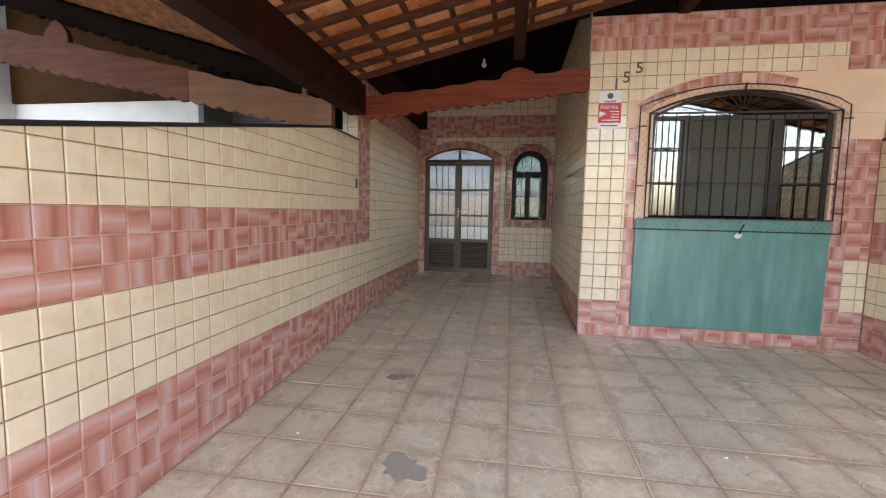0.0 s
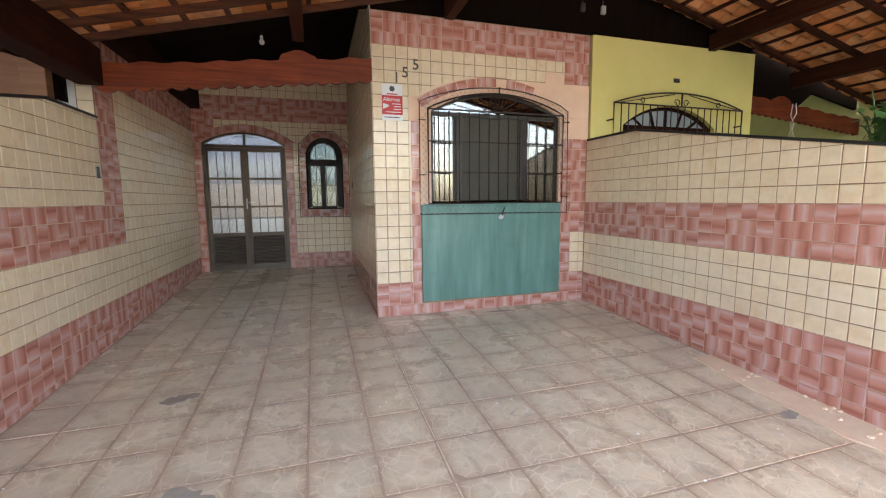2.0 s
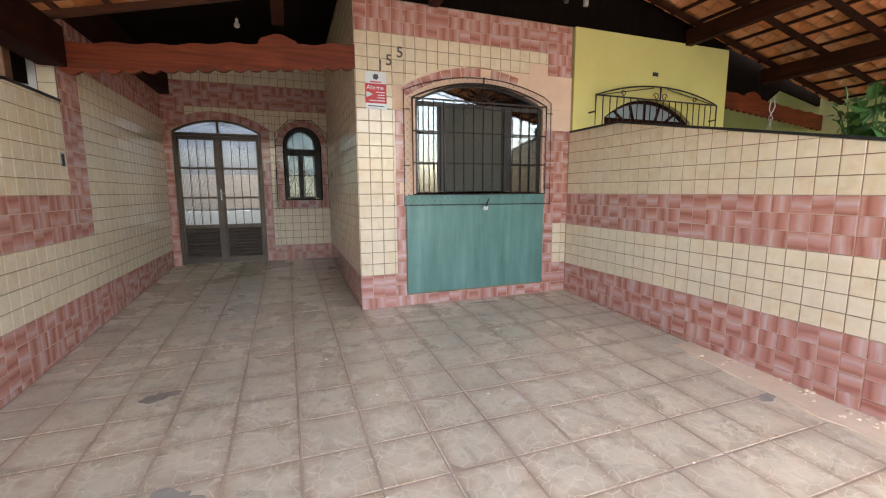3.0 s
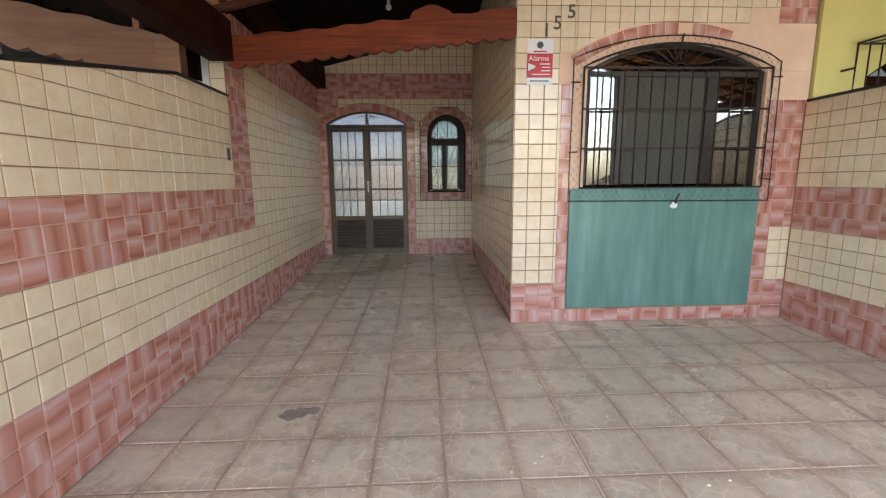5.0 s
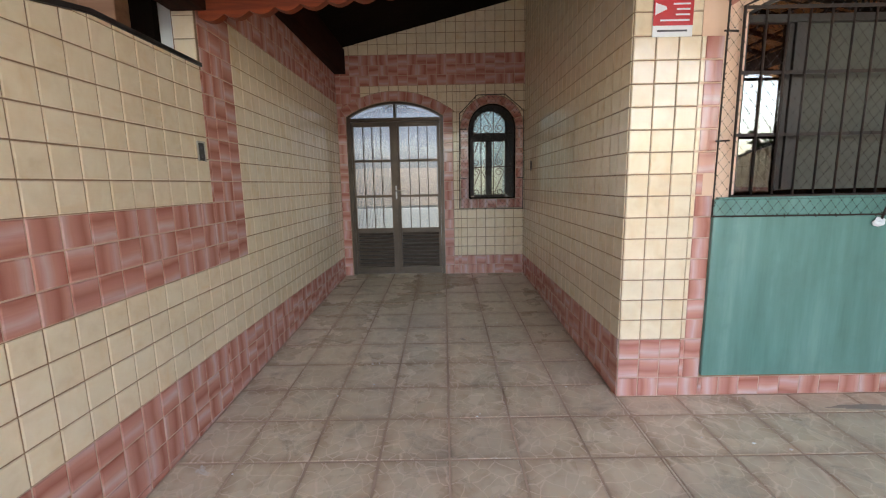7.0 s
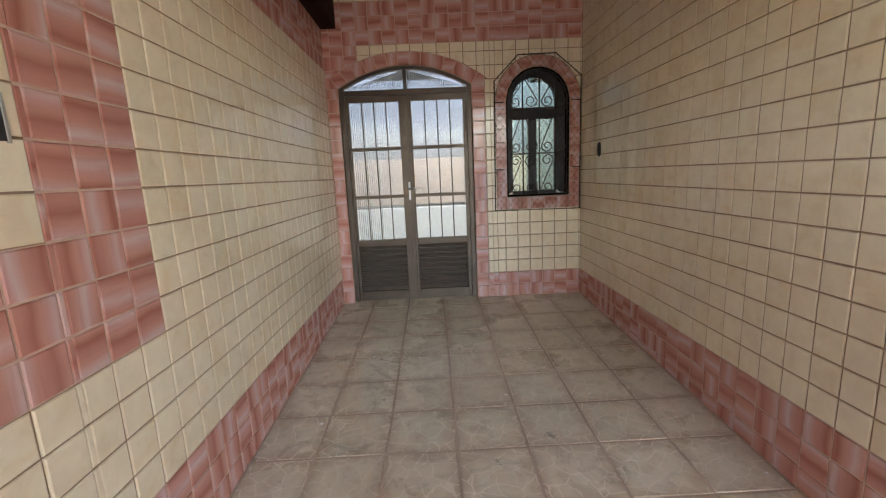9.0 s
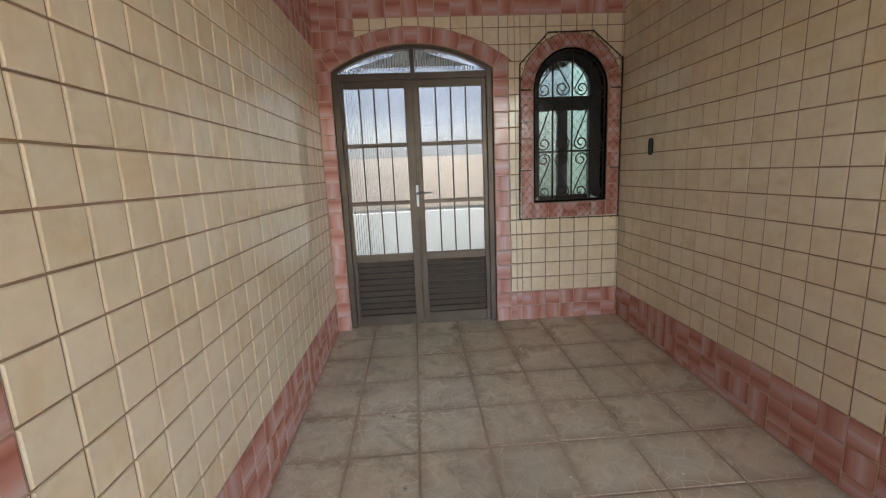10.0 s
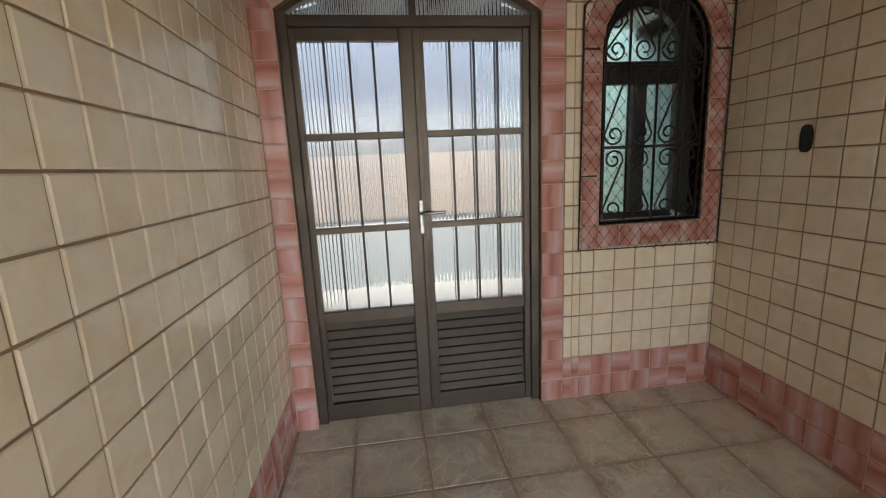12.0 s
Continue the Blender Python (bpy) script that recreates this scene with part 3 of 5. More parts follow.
def door():
    t = thing("entrance_door", (dc, BACK + 0.07, ground(BACK)), "closed bronze aluminium double door with ribbed glass and louvres", "door")
    zf = ground(BACK) + 0.004
    y0, y1 = BACK + 0.03, BACK + 0.10
    place = lambda a, v, n: Vector((a, y0 - n, v))
    L, R = dc - dh + 0.003, dc + dh - 0.003
    head = 2.225
    bm = bmesh.new()
    box(bm, L, L + 0.045, y0, y1, zf, ds, 0.003), box(bm, R - 0.045, R, y0, y1, zf, ds, 0.003)
    box(bm, L + 0.046, R - 0.046, y0, y1, head, head + 0.05, 0.003)
    inn = arc(dc, dh - 0.05, ds + 0.0, dr - 0.03)
    out = arc(dc, dh - 0.003, ds, dr - 0.003)
    prism(bm, strip(out, inn), place, 0.07)
    box(bm, dc - 0.018, dc + 0.018, y0 + 0.004, y1 - 0.004, head + 0.05, ds + dr - 0.02, 0.002)
    part("frame", bm, M["bronze"], t)
    RI = ((dh - 0.05) ** 2 + (dr - 0.03) ** 2) / (2 * (dr - 0.03))
    crown = lambda x: ds + dr - 0.03 - RI + math.sqrt(RI * RI - (x - dc) ** 2)
    for a0, a1 in ((dc - dh + 0.055, dc - 0.012), (dc + 0.012, dc + dh - 0.055)):
        pane = part("fanlight_pane", ribbed_pane(a0, a1, y0 + 0.035, head + 0.046, ds, crown), M["ribbed"], t, "ribbed translucent glass")
        pane.visible_shadow = False
    rows = [(0.795, 1.205), (1.255, 1.685), (1.735, 2.155)]
    for side, a0, a1, g0, g1 in ((0, L + 0.048, dc - 0.004, -1.462, -0.985), (1, dc + 0.004, R - 0.048, -0.845, -0.345)):
        bm = bmesh.new()
        yl0, yl1 = y0 + 0.012, y1 - 0.012
        box(bm, a0, g0 - 0.008, yl0, yl1, zf + 0.006, head - 0.004, 0.004)
        box(bm, g1 + 0.008, a1, yl0, yl1, zf + 0.006, head - 0.004, 0.004)
        for z0, z1 in ((zf + 0.006, 0.235), (0.722, 0.785), (1.213, 1.247), (1.693, 1.727), (2.163, head - 0.004)):
            box(bm, g0 - 0.008, g1 + 0.008, yl0 + 0.002, yl1 - 0.002, z0, z1, 0.003)
        if side:
            box(bm, a0 - 0.012, a0 + 0.018, y0 - 0.002, y0 + 0.011, zf + 0.02, head - 0.006, 0.003)
        leaf = part("leaf", bm, M["bronze"], t, "bronze aluminium door leaf")
        w = (g1 - g0) / 4
        for z0, z1 in rows:
            for k in range(4):
                p = part("pane", ribbed_pane(g0 + k * w, g0 + k * w + w, y0 + 0.034, z0 - 0.006, z1 + 0.006), M["ribbed"], leaf, "ribbed translucent glass")
                p.visible_shadow = False
                if k:
                    part("glazing_bar", boxes((g0 + k * w - 0.006, g0 + k * w + 0.006, y0 + 0.018, y0 + 0.052, z0 - 0.008, z1 + 0.008), bevel=0.002), M["bronze_dark"], leaf)
        n = 9
        for k in range(n):
            z = 0.262 + (0.70 - 0.262) * k / (n - 1)
            m = Matrix.Translation((0, y0 + 0.034, z)) @ Matrix.Rotation(radians(-32), 4, "X")
            bm = bmesh.new()
            box(bm, g0 - 0.006, g1 + 0.006, -0.003, 0.003, -0.0195, 0.0195, m=m)
            part("louvre_slat", bm, M["slat"], leaf)
        # dark sheet added; shade between the slats is put into its colour
        part("louvre_backing", boxes((g0 - 0.008, g1 + 0.008, y0 + 0.060, y0 + 0.064, 0.236, 0.72)), M["bronze_dark"], leaf)
    bm = boxes((-0.921, -0.899, y0 - 0.010, y0 + 0.0, 1.19, 1.37), bevel=0.004)
    plate = part("lock_plate", bm, M["chrome"], t, "brushed steel lock plate")
    bm = tube(bmesh.new(), [(-0.91, y0 - 0.008, 1.300), (-0.91, y0 - 0.045, 1.300), (-0.895, y0 - 0.052, 1.301), (-0.80, y0 - 0.052, 1.303), (-0.785, y0 - 0.046, 1.302)], 0.009, 8)
    part("lever_handle", bm, M["chrome"], plate, "steel lever handle")
    bm = tube(bmesh.new(), [(-0.91, y0 - 0.006, 1.215), (-0.91, y0 - 0.016, 1.215)], 0.009, 10)
    part("key_cylinder", bm, M["chrome"], plate)


door()


# ---- iron scrolls ----
def scroll(bm, a0, v0, a1, v1, y, r=0.006, turn=1):
    """An S-shaped scroll between two heights."""
    ca_, w, h = (a0 + a1) / 2, (a1 - a0), (v1 - v0)
    rad = min(abs(w) * 0.42, h * 0.22)
    pts = []
    c_low, c_high = Vector((ca_ , v0 + rad)), Vector((ca_, v1 - rad))
    for k in range(22):
        f = k / 21
        ang = -math.pi * 2.6 * (1 - f)
        rr = rad * (0.28 + 0.72 * f)
        pts.append((c_low.x + turn * rr * math.cos(ang), c_low.y + rr * math.sin(ang)))
    for k in range(22):
        f = 1 - k / 21
        ang = math.pi - math.pi * 2.6 * (1 - f)
        rr = rad * (0.28 + 0.72 * f)
        pts.append((c_high.x + turn * rr * math.cos(ang), c_high.y - rr * -math.sin(ang)))
    tube(bm, [(a, y, v) for a, v in pts], r, 5)


def netting(poly, y, step, r=0.0008, knot=0.004):
    """Diamond cord netting with knots inside an outline."""
    bm = bmesh.new()
    xs, zs = [p[0] for p in poly], [p[1] for p in poly]
    lines = {1: [], -1: []}

    def crossings(sgn, c):
        hits = []
        for i in range(len(poly)):
            (ax, az), (bx, bz) = poly[i], poly[(i + 1) % len(poly)]
            fa, fb = az - sgn * 1.25 * ax - c, bz - sgn * 1.25 * bx - c
            if (fa < 0) != (fb < 0):
                f = fa / (fa - fb)
                hits.append((ax + f * (bx - ax), az + f * (bz - az)))
        return sorted(hits)

    for sgn in (1, -1):
        lo = min(z - sgn * 1.25 * x for x in (min(xs), max(xs)) for z in (min(zs), max(zs)))
        hi = max(z - sgn * 1.25 * x for x in (min(xs), max(xs)) for z in (min(zs), max(zs)))
        c = lo + step / 2
        while c < hi:
            h = crossings(sgn, c)
            for i in range(0, len(h) - 1, 2):
                tube(bm, [(h[i][0], y, h[i][1]), (h[i + 1][0], y, h[i + 1][1])], r, 3)
            c += step * 1.25
            lines[sgn].append(c - step * 1.25)
    for c1 in lines[1]:
        for c2 in lines[-1]:
            x, z, k = (c2 - c1) / 2.5, (c1 + c2) / 2, knot
            hits = [p[0] for p in crossings(1, c1)]
            if len(hits) < 2 or not hits[0] < x < hits[-1]:
                continue
            tip = [bm.verts.new((x + dx * k, y + dy * k, z + dz * k)) for dx, dy, dz in ((1, 0, 0), (0, 0, 1), (-1, 0, 0), (0, 0, -1), (0, -1, 0), (0, 1, 0))]
            for q in range(4):
                bm.faces.new((tip[q], tip[(q + 1) % 4], tip[4])), bm.faces.new((tip[(q + 1) % 4], tip[q], tip[5]))
    return bm


def beads(poly, y, step, r=0.004):
    """Knots of cord along an outline."""
    bm = bmesh.new()
    for i in range(len(poly)):
        a, b = Vector(poly[i]), Vector(poly[(i + 1) % len(poly)])
        n = max(1, int((b - a).length / step))
        for k in range(n):
            p = a.lerp(b, k / n)
            d = Vector((random.uniform(-1, 1), random.uniform(-1, 1))) * 0.012
            tube(bm, [(p.x - d.x, y - 0.004, p.y - d.y), (p.x + d.x, y - 0.006, p.y + d.y)], r * 0.7, 4)
    return bm


def small_window():
    t = thing("arched_window", (sc, BACK + 0.10, 1.172), "small arched dark window with greenish panes behind ironwork", "window")
    y0, sill = BACK + 0.10, 1.172
    hole = lambda d: [(sc - sh + d, sill + d)] + arc(sc, sh - d, ss, sr - d) + [(sc + sh - d, sill + d)]
    # lining and sill added; the reveal's shade is put into their near-black colour
    part("jamb_lining", prism(bmesh.new(), strip(hole(0.002), hole(0.014)), lambda a, v, n: Vector((a, BACK + 0.012 - n, v)), 0.145), M["shade_wood"], t, "near-black wood lining that gives the window opening its shade")
    part("sill_board", boxes((sc - sh + 0.016, sc + sh - 0.016, BACK + 0.014, y0 - 0.002, sill + 0.002, sill + 0.014), bevel=0.003), M["shade_wood"], t)
    inner = [(0.165, 1.228)] + [(a, v) for a, v in arc(0.384, 0.219, 2.13, 0.215)] + [(0.603, 1.228)]
    bm = prism(bmesh.new(), strip(hole(0.015), inner), lambda a, v, n: Vector((a, y0 - n, v)), 0.05)
    box(bm, 0.166, 0.602, y0 + 0.001, y0 + 0.049, sill + 0.016, 1.227)
    part("window_frame", bm, M["black"], t, "black painted window frame")
    part("transom", boxes((0.166, 0.602, y0 - 0.004, y0 + 0.046, 1.945, 2.06), bevel=0.004), M["black"], t)
    part("meeting_stile", boxes((0.328, 0.412, y0 - 0.003, y0 + 0.044, 1.229, 1.944), bevel=0.004), M["black"], t)
    panes = [[(0.163, 1.224), (0.37, 1.224), (0.37, 1.95), (0.163, 1.95)], [(0.37, 1.224), (0.605, 1.224), (0.605, 1.95), (0.37, 1.95)],
             arc(0.384, 0.224, 2.13, 0.22) + [(0.608, 2.05), (0.16, 2.05)]]
    for poly in panes:
        p = part("pane", prism(bmesh.new(), poly, lambda a, v, n: Vector((a, y0 + 0.028 - n, v)), 0.004), M["teal"], t, "obscured greenish glass")
        p.visible_shadow = False
    g = thing("window_grille", (sc, BACK, 1.19), "black wrought-iron scroll grille over the small window", "window grille")
    yg, low = BACK + 0.03, 1.192
    gh, gr_ = sh - 0.018, sr - 0.018
    ring = [(sc - gh, low)] + arc(sc, gh, ss, gr_) + [(sc + gh, low)]
    part("border", tube(bmesh.new(), [(a, yg, v) for a, v in ring], 0.008, 6, closed=True), M["iron"], g)
    R = (gh * gh + gr_ * gr_) / (2 * gr_)
    cz = ss + gr_ - R
    bars = [sc - gh, 0.258, 0.425, 0.585, sc + gh]
    crown = lambda a: cz + math.sqrt(max(0.0, R * R - (a - sc) ** 2))
    for a in bars[1:4]:
        part("upright_bar", tube(bmesh.new(), [(a, yg, low + 0.005), (a, yg, crown(a))], 0.0075, 6), M["iron"], g)
    for z in (1.60, 2.04):
        part("cross_bar", boxes((sc - gh, sc + gh, yg - 0.004, yg + 0.004, z - 0.008, z + 0.008)), M["iron"], g)
    for k in range(4):
        a0, a1 = bars[k] + 0.008, bars[k + 1] - 0.008
        top = crown(bars[1] - 0.06 if k == 0 else bars[3] + 0.06 if k == 3 else (a0 + a1) / 2) - 0.02
        for z0, z1 in ((low + 0.008, 1.59), (1.61, 2.03), (2.05, top)):
            bm = bmesh.new()
            scroll(bm, a0, z0, a1, z1, yg, 0.0062, 1 if k % 2 else -1)
            part("scroll", bm, M["iron"], g)
    poly = [(-0.042, 1.04), (0.822, 1.03), (0.824, 2.33), (0.575, 2.54), (0.205, 2.535), (-0.03, 2.30)]
    n = thing("window_net", (sc, BACK - 0.03, 1.03), "black diamond safety netting tied to a thin wire frame", "safety net")
    part("cord_mesh", netting(poly, BACK - 0.022, 0.062, 0.0013, 0.005), M["iron"], n)
    part("wire_frame", tube(bmesh.new(), [(a, BACK - 0.022, v) for a, v in poly], 0.006, 6, closed=True), M["iron"], n)
    part("tie_cord", beads(poly, BACK - 0.022, 0.055), M["iron"], n, kind="stuff")
    for a, v in ((0.0, 1.45), (0.0, 2.1), (0.80, 1.45), (0.80, 2.1)):
        s = 1 if a < 0.4 else -1
        part("hook", tube(bmesh.new(), [(a - 0.03 * s, BACK - 0.022, v), (a + 0.06 * s, BACK - 0.012, v)], 0.005, 5), M["iron"], n)


small_window()


def big_window():
    t = thing("front_window", (ca, FRONT + 0.1, 1.27), "arched sliding window with dark frame and olive grey shutter", "window")
    y0 = FRONT + 0.04
    place = lambda a, v, n: Vector((a, y0 - n, v))
    L, R = ca - hw + 0.003, ca + hw - 0.003
    out = arc(ca, hw - 0.003, sp, ri - 0.003)
    inn = arc(ca, hw - 0.04, sp, ri - 0.04)
    edge_ = lambda d: [(ca - hw + d, 1.276)] + arc(ca, hw - d, sp, ri - d) + [(ca + hw - d, 1.276)]
    part("plaster_reveal", prism(bmesh.new(), strip(edge_(0.0005), edge_(0.0045)), lambda a, v, n: Vector((a, FRONT - 0.002 - n, v)), 0.041), M["plaster"], t, "peach plaster edge of the opening")
    bm = bmesh.new()
    prism(bm, [(L, 1.275)] + out + [(R, 1.275), (R - 0.037, 1.31)] + inn[::-1] + [(L + 0.037, 1.31)], place, 0.06)
    box(bm, L + 0.038, R - 0.038, y0 + 0.004, y0 + 0.055, 2.27, 2.315, 0.003)
    part("window_frame", bm, M["bronze_dark"], t)
    for a, w_ in ((1.84, 0.04), (2.657, 0.037)):
        part("mullion", boxes((a - w_, a + w_, y0 - 0.004, y0 + 0.05, 1.312, 2.268), bevel=0.004), M["bronze_dark"], t)
    for a0, a1 in ((L + 0.036, 1.84), (2.657, R - 0.036)):
        p = part("pane", boxes((a0, a1, y0 + 0.02, y0 + 0.025, 1.305, 2.275)), M["clear"], t)
        p.visible_shadow = False
    p = part("fanlight_pane", prism(bmesh.new(), inn + [(R - 0.037, 2.31), (L + 0.037, 2.31)], lambda a, v, n: Vector((a, y0 + 0.025 - n, v)), 0.005), M["clear"], t)
    p.visible_shadow = False
    part("shutter", boxes((1.881, 2.619, y0 + 0.024, y0 + 0.04, 1.312, 2.268)), M["screen"], t, "olive grey shutter panel")
    for a0, a1 in ((L + 0.04, 1.798), (2.697, R - 0.04)):
        part("sash_stile", boxes((a1 - 0.03 if a0 < 2 else a0, a1 if a0 < 2 else a0 + 0.03, y0 + 0.010, y0 + 0.019, 1.312, 2.268), bevel=0.002), M["bronze_dark"], t)
    g = thing("window_grille", (ca, FRONT, 1.27), "black iron bar grille with fan rays over arched window", "window grille")
    yg = FRONT - 0.03
    gl, gr = 1.45, 3.165
    ring = [(gl, 1.28)] + arc((gl + gr) / 2, (gr - gl) / 2, 2.335, 0.20) + [(gr, 1.28)]
    part("border", tube(bmesh.new(), [(a, yg, v) for a, v in ring], 0.009, 6, closed=True), M["iron"], g)
    n = 14
    for k in range(1, n):
        a = gl + (gr - gl) * k / n
        part("upright_bar", tube(bmesh.new(), [(a, yg, 1.285), (a, yg, 2.315)], 0.0065, 6), M["iron"], g)
    for z in (1.634, 1.98, 2.33):
        part("cross_bar", boxes((gl, gr, yg + 0.007, yg + 0.013, z - 0.009, z + 0.009)), M["iron"], g)
    mid = (gl + gr) / 2
    half, rr = (gr - gl) / 2, 0.20
    RR = (half * half + rr * rr) / (2 * rr)
    cz = 2.335 + rr - RR
    for k in range(9):
        ang = radians(12 + 156 * k / 8)
        dx, dz = math.cos(ang), math.sin(ang)
        lo, hi = 0.0, 1.5
        for _ in range(40):
            q = (lo + hi) / 2
            px, pz = dx * q, 2.325 + dz * q - cz
            lo, hi = (q, hi) if px * px + pz * pz < RR * RR else (lo, q)
        part("fan_ray", tube(bmesh.new(), [(mid + dx * 0.05, yg, 2.33 + dz * 0.04), (mid + dx * lo, yg, 2.325 + dz * lo)], 0.006, 6), M["iron"], g)
    part("fan_boss", tube(bmesh.new(), [(mid + 0.055 * math.cos(math.pi * k / 10), yg, 2.325 + 0.045 * math.sin(math.pi * k / 10)) for k in range(11)], 0.007, 6), M["iron"], g)
    part("finial", tube(bmesh.new(), [(mid, yg, 2.53), (mid, yg - 0.01, 2.57), (mid + 0.006, yg - 0.012, 2.605)], 0.009, 6), M["iron"], g)
    poly = [(1.34, 1.163), (3.228, 1.155), (3.212, 2.375)] + arc(2.28, 0.93, 2.40, 0.19)[::-1][1:-1] + [(1.348, 2.395)]
    nt = thing("window_net", (ca, FRONT - 0.05, 1.15), "black diamond safety netting stretched over the barred window", "safety net")
    part("cord_mesh", netting(poly, FRONT - 0.052, 0.062, 0.0007, 0.0045), M["iron"], nt)
    part("wire_frame", tube(bmesh.new(), [(a, FRONT - 0.052, v) for a, v in poly], 0.006, 6, closed=True), M["iron"], nt)
    part("tie_cord", beads(poly, FRONT - 0.052, 0.06), M["iron"], nt, kind="stuff")
    for a, v in ((1.33, 1.6), (1.33, 2.2), (3.24, 1.35), (3.24, 2.25)):
        part("hook", tube(bmesh.new(), [(a, FRONT - 0.052, v), (a + (0.09 if a < 2 else -0.09), FRONT - 0.03, v + 0.004)], 0.006, 5), M["iron"], nt)
    s = thing("metal_sheet", (2.26, FRONT - 0.01, 0.15), "worn dark green painted sheet panel below the front window", "wall panel")
    bm = boxes((1.366, 3.158, FRONT - 0.030, FRONT - 0.002, 0.146, 1.262), bevel=0.006)
    part("sheet", bm, M["green"], s)
    part("top_lip", boxes((1.385, 3.145, FRONT - 0.034, FRONT + 0.038, 1.2625, 1.2745), bevel=0.003), M["green"], s)
    kn = thing("cloth_knot", (2.335, FRONT - 0.055, 1.10), "small white rag knotted on the net's lower wire", "rag")
    bm = bmesh.new()
    bmesh.ops.create_icosphere(bm, subdivisions=3, radius=0.026, matrix=Matrix.Translation((2.335, FRONT - 0.056, 1.115)) @ Matrix.Diagonal((1.25, 0.6, 1.0, 1)))
    for v in bm.verts:
        v.co += v.normal * 0.012 * noise.noise(v.co * 45)
    part("rag", bm, M["paper"], kn)
    part("cord", tube(bmesh.new(), [(2.345, FRONT - 0.056, 1.13), (2.36, FRONT - 0.058, 1.19), (2.38, FRONT - 0.056, 1.225)], 0.007, 5), M["iron"], kn)


big_window()
# unseen room behind the front window; dark brown walls stand in for its shade
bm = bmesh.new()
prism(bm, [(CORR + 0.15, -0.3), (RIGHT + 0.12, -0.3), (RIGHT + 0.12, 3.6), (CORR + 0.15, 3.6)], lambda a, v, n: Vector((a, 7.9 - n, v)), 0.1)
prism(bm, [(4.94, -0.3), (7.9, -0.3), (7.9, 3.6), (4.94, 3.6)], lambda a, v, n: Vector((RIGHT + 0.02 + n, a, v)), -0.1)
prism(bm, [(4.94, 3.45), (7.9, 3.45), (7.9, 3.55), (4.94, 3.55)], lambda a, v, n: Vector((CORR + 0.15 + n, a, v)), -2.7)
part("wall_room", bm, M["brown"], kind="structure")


# ---- small things on the walls ----
def sign():
    t = thing("alarm_sign", (1.05, FRONT, 2.185), "white and red alarm warning sheet fixed to the tiles", "sign")
    y = FRONT - 0.012
    part("sheet", boxes((0.945, 1.17, y - 0.002, y, 2.185, 2.565)), M["paper"], t)
    part("red_field", boxes((0.945, 1.17, y - 0.004, y - 0.0022, 2.245, 2.445)), M["red"], t, "red printed field")

    def words(s, x, z, size, mat, name):
        c = bpy.data.curves.new(name, "FONT")
        c.body, c.size, c.extrude = s, size, 0.0006
        ob = bpy.data.objects.new(name, c)
        scene.collection.objects.link(ob)
        ob.matrix_world = Matrix.Translation((x, y - 0.0045, z)) @ Matrix.Rotation(radians(90), 4, "X")
        bpy.context.view_layer.update()
        me = bpy.data.meshes.new_from_object(ob.evaluated_get(bpy.context.evaluated_depsgraph_get()))
        me.transform(ob.matrix_world)
        bpy.data.objects.remove(ob)
        me.materials.clear()
        me.materials.append(M[mat])
        o = new(name, me)
        o.parent = t
        o.matrix_parent_inverse = Matrix.Translation(-Vector(t.location))
        return o

    words("Alarme", 0.957, 2.385, 0.062, "paper", "lettering")
    for k, (a, b, z) in enumerate(((1.055, 1.15, 2.358), (1.075, 1.15, 2.330), (1.07, 1.15, 2.302), (0.985, 1.15, 2.272))):
        part("text_bar", boxes((a, b, y - 0.0048, y - 0.0042, z - 0.0045, z + 0.0045)), M["paper"], t)
    part("arrow", prism(bmesh.new(), [(0.955, 2.30), (1.02, 2.33), (1.015, 2.345), (0.955, 2.365)], lambda a, v, n: Vector((a, y - 0.0049 - n, v)), 0.0006), M["paper"], t)
    c = Vector((1.057, 2.515))
    pts = [(c.x + (0.034 if k % 2 else 0.026) * math.cos(math.pi * k / 6 + 0.3), c.y + (0.034 if k % 2 else 0.026) * math.sin(math.pi * k / 6 + 0.3)) for k in range(12)]
    part("emblem", prism(bmesh.new(), pts, lambda a, v, n: Vector((a, y - 0.0028 - n, v)), 0.0006), M["print"], t)
    part("text_bar", boxes((1.0, 1.115, y - 0.0032, y - 0.0024, 2.455, 2.468)), M["red"], t)
    part("text_bar", boxes((0.97, 1.14, y - 0.0032, y - 0.0024, 2.212, 2.222)), M["print"], t)
    for ch, x, z, lean in (("1", 1.07, 2.585, 0), ("5", 1.165, 2.645, 0), ("5", 1.285, 2.735, 0)):
        h = thing("house_number", (x, FRONT, z), "tarnished metal house numeral screwed to the tiles", "house number", "house numerals")
        cu = bpy.data.curves.new("numeral", "FONT")
        cu.body, cu.size, cu.extrude, cu.bevel_depth = ch, 0.155, 0.004, 0.0012
        ob = bpy.data.objects.new("numeral", cu)
        scene.collection.objects.link(ob)
        ob.matrix_world = Matrix.Translation((x, FRONT - 0.015, z)) @ Matrix.Rotation(radians(90), 4, "X")
        bpy.context.view_layer.update()
        me = bpy.data.meshes.new_from_object(ob.evaluated_get(bpy.context.evaluated_depsgraph_get()))
        me.transform(ob.matrix_world)
        bpy.data.objects.remove(ob)
        me.materials.clear()
        me.materials.append(M["brass"])
        o = new("numeral", me)
        o.parent = h
        o.matrix_parent_inverse = Matrix.Translation(-Vector(h.location))


sign()


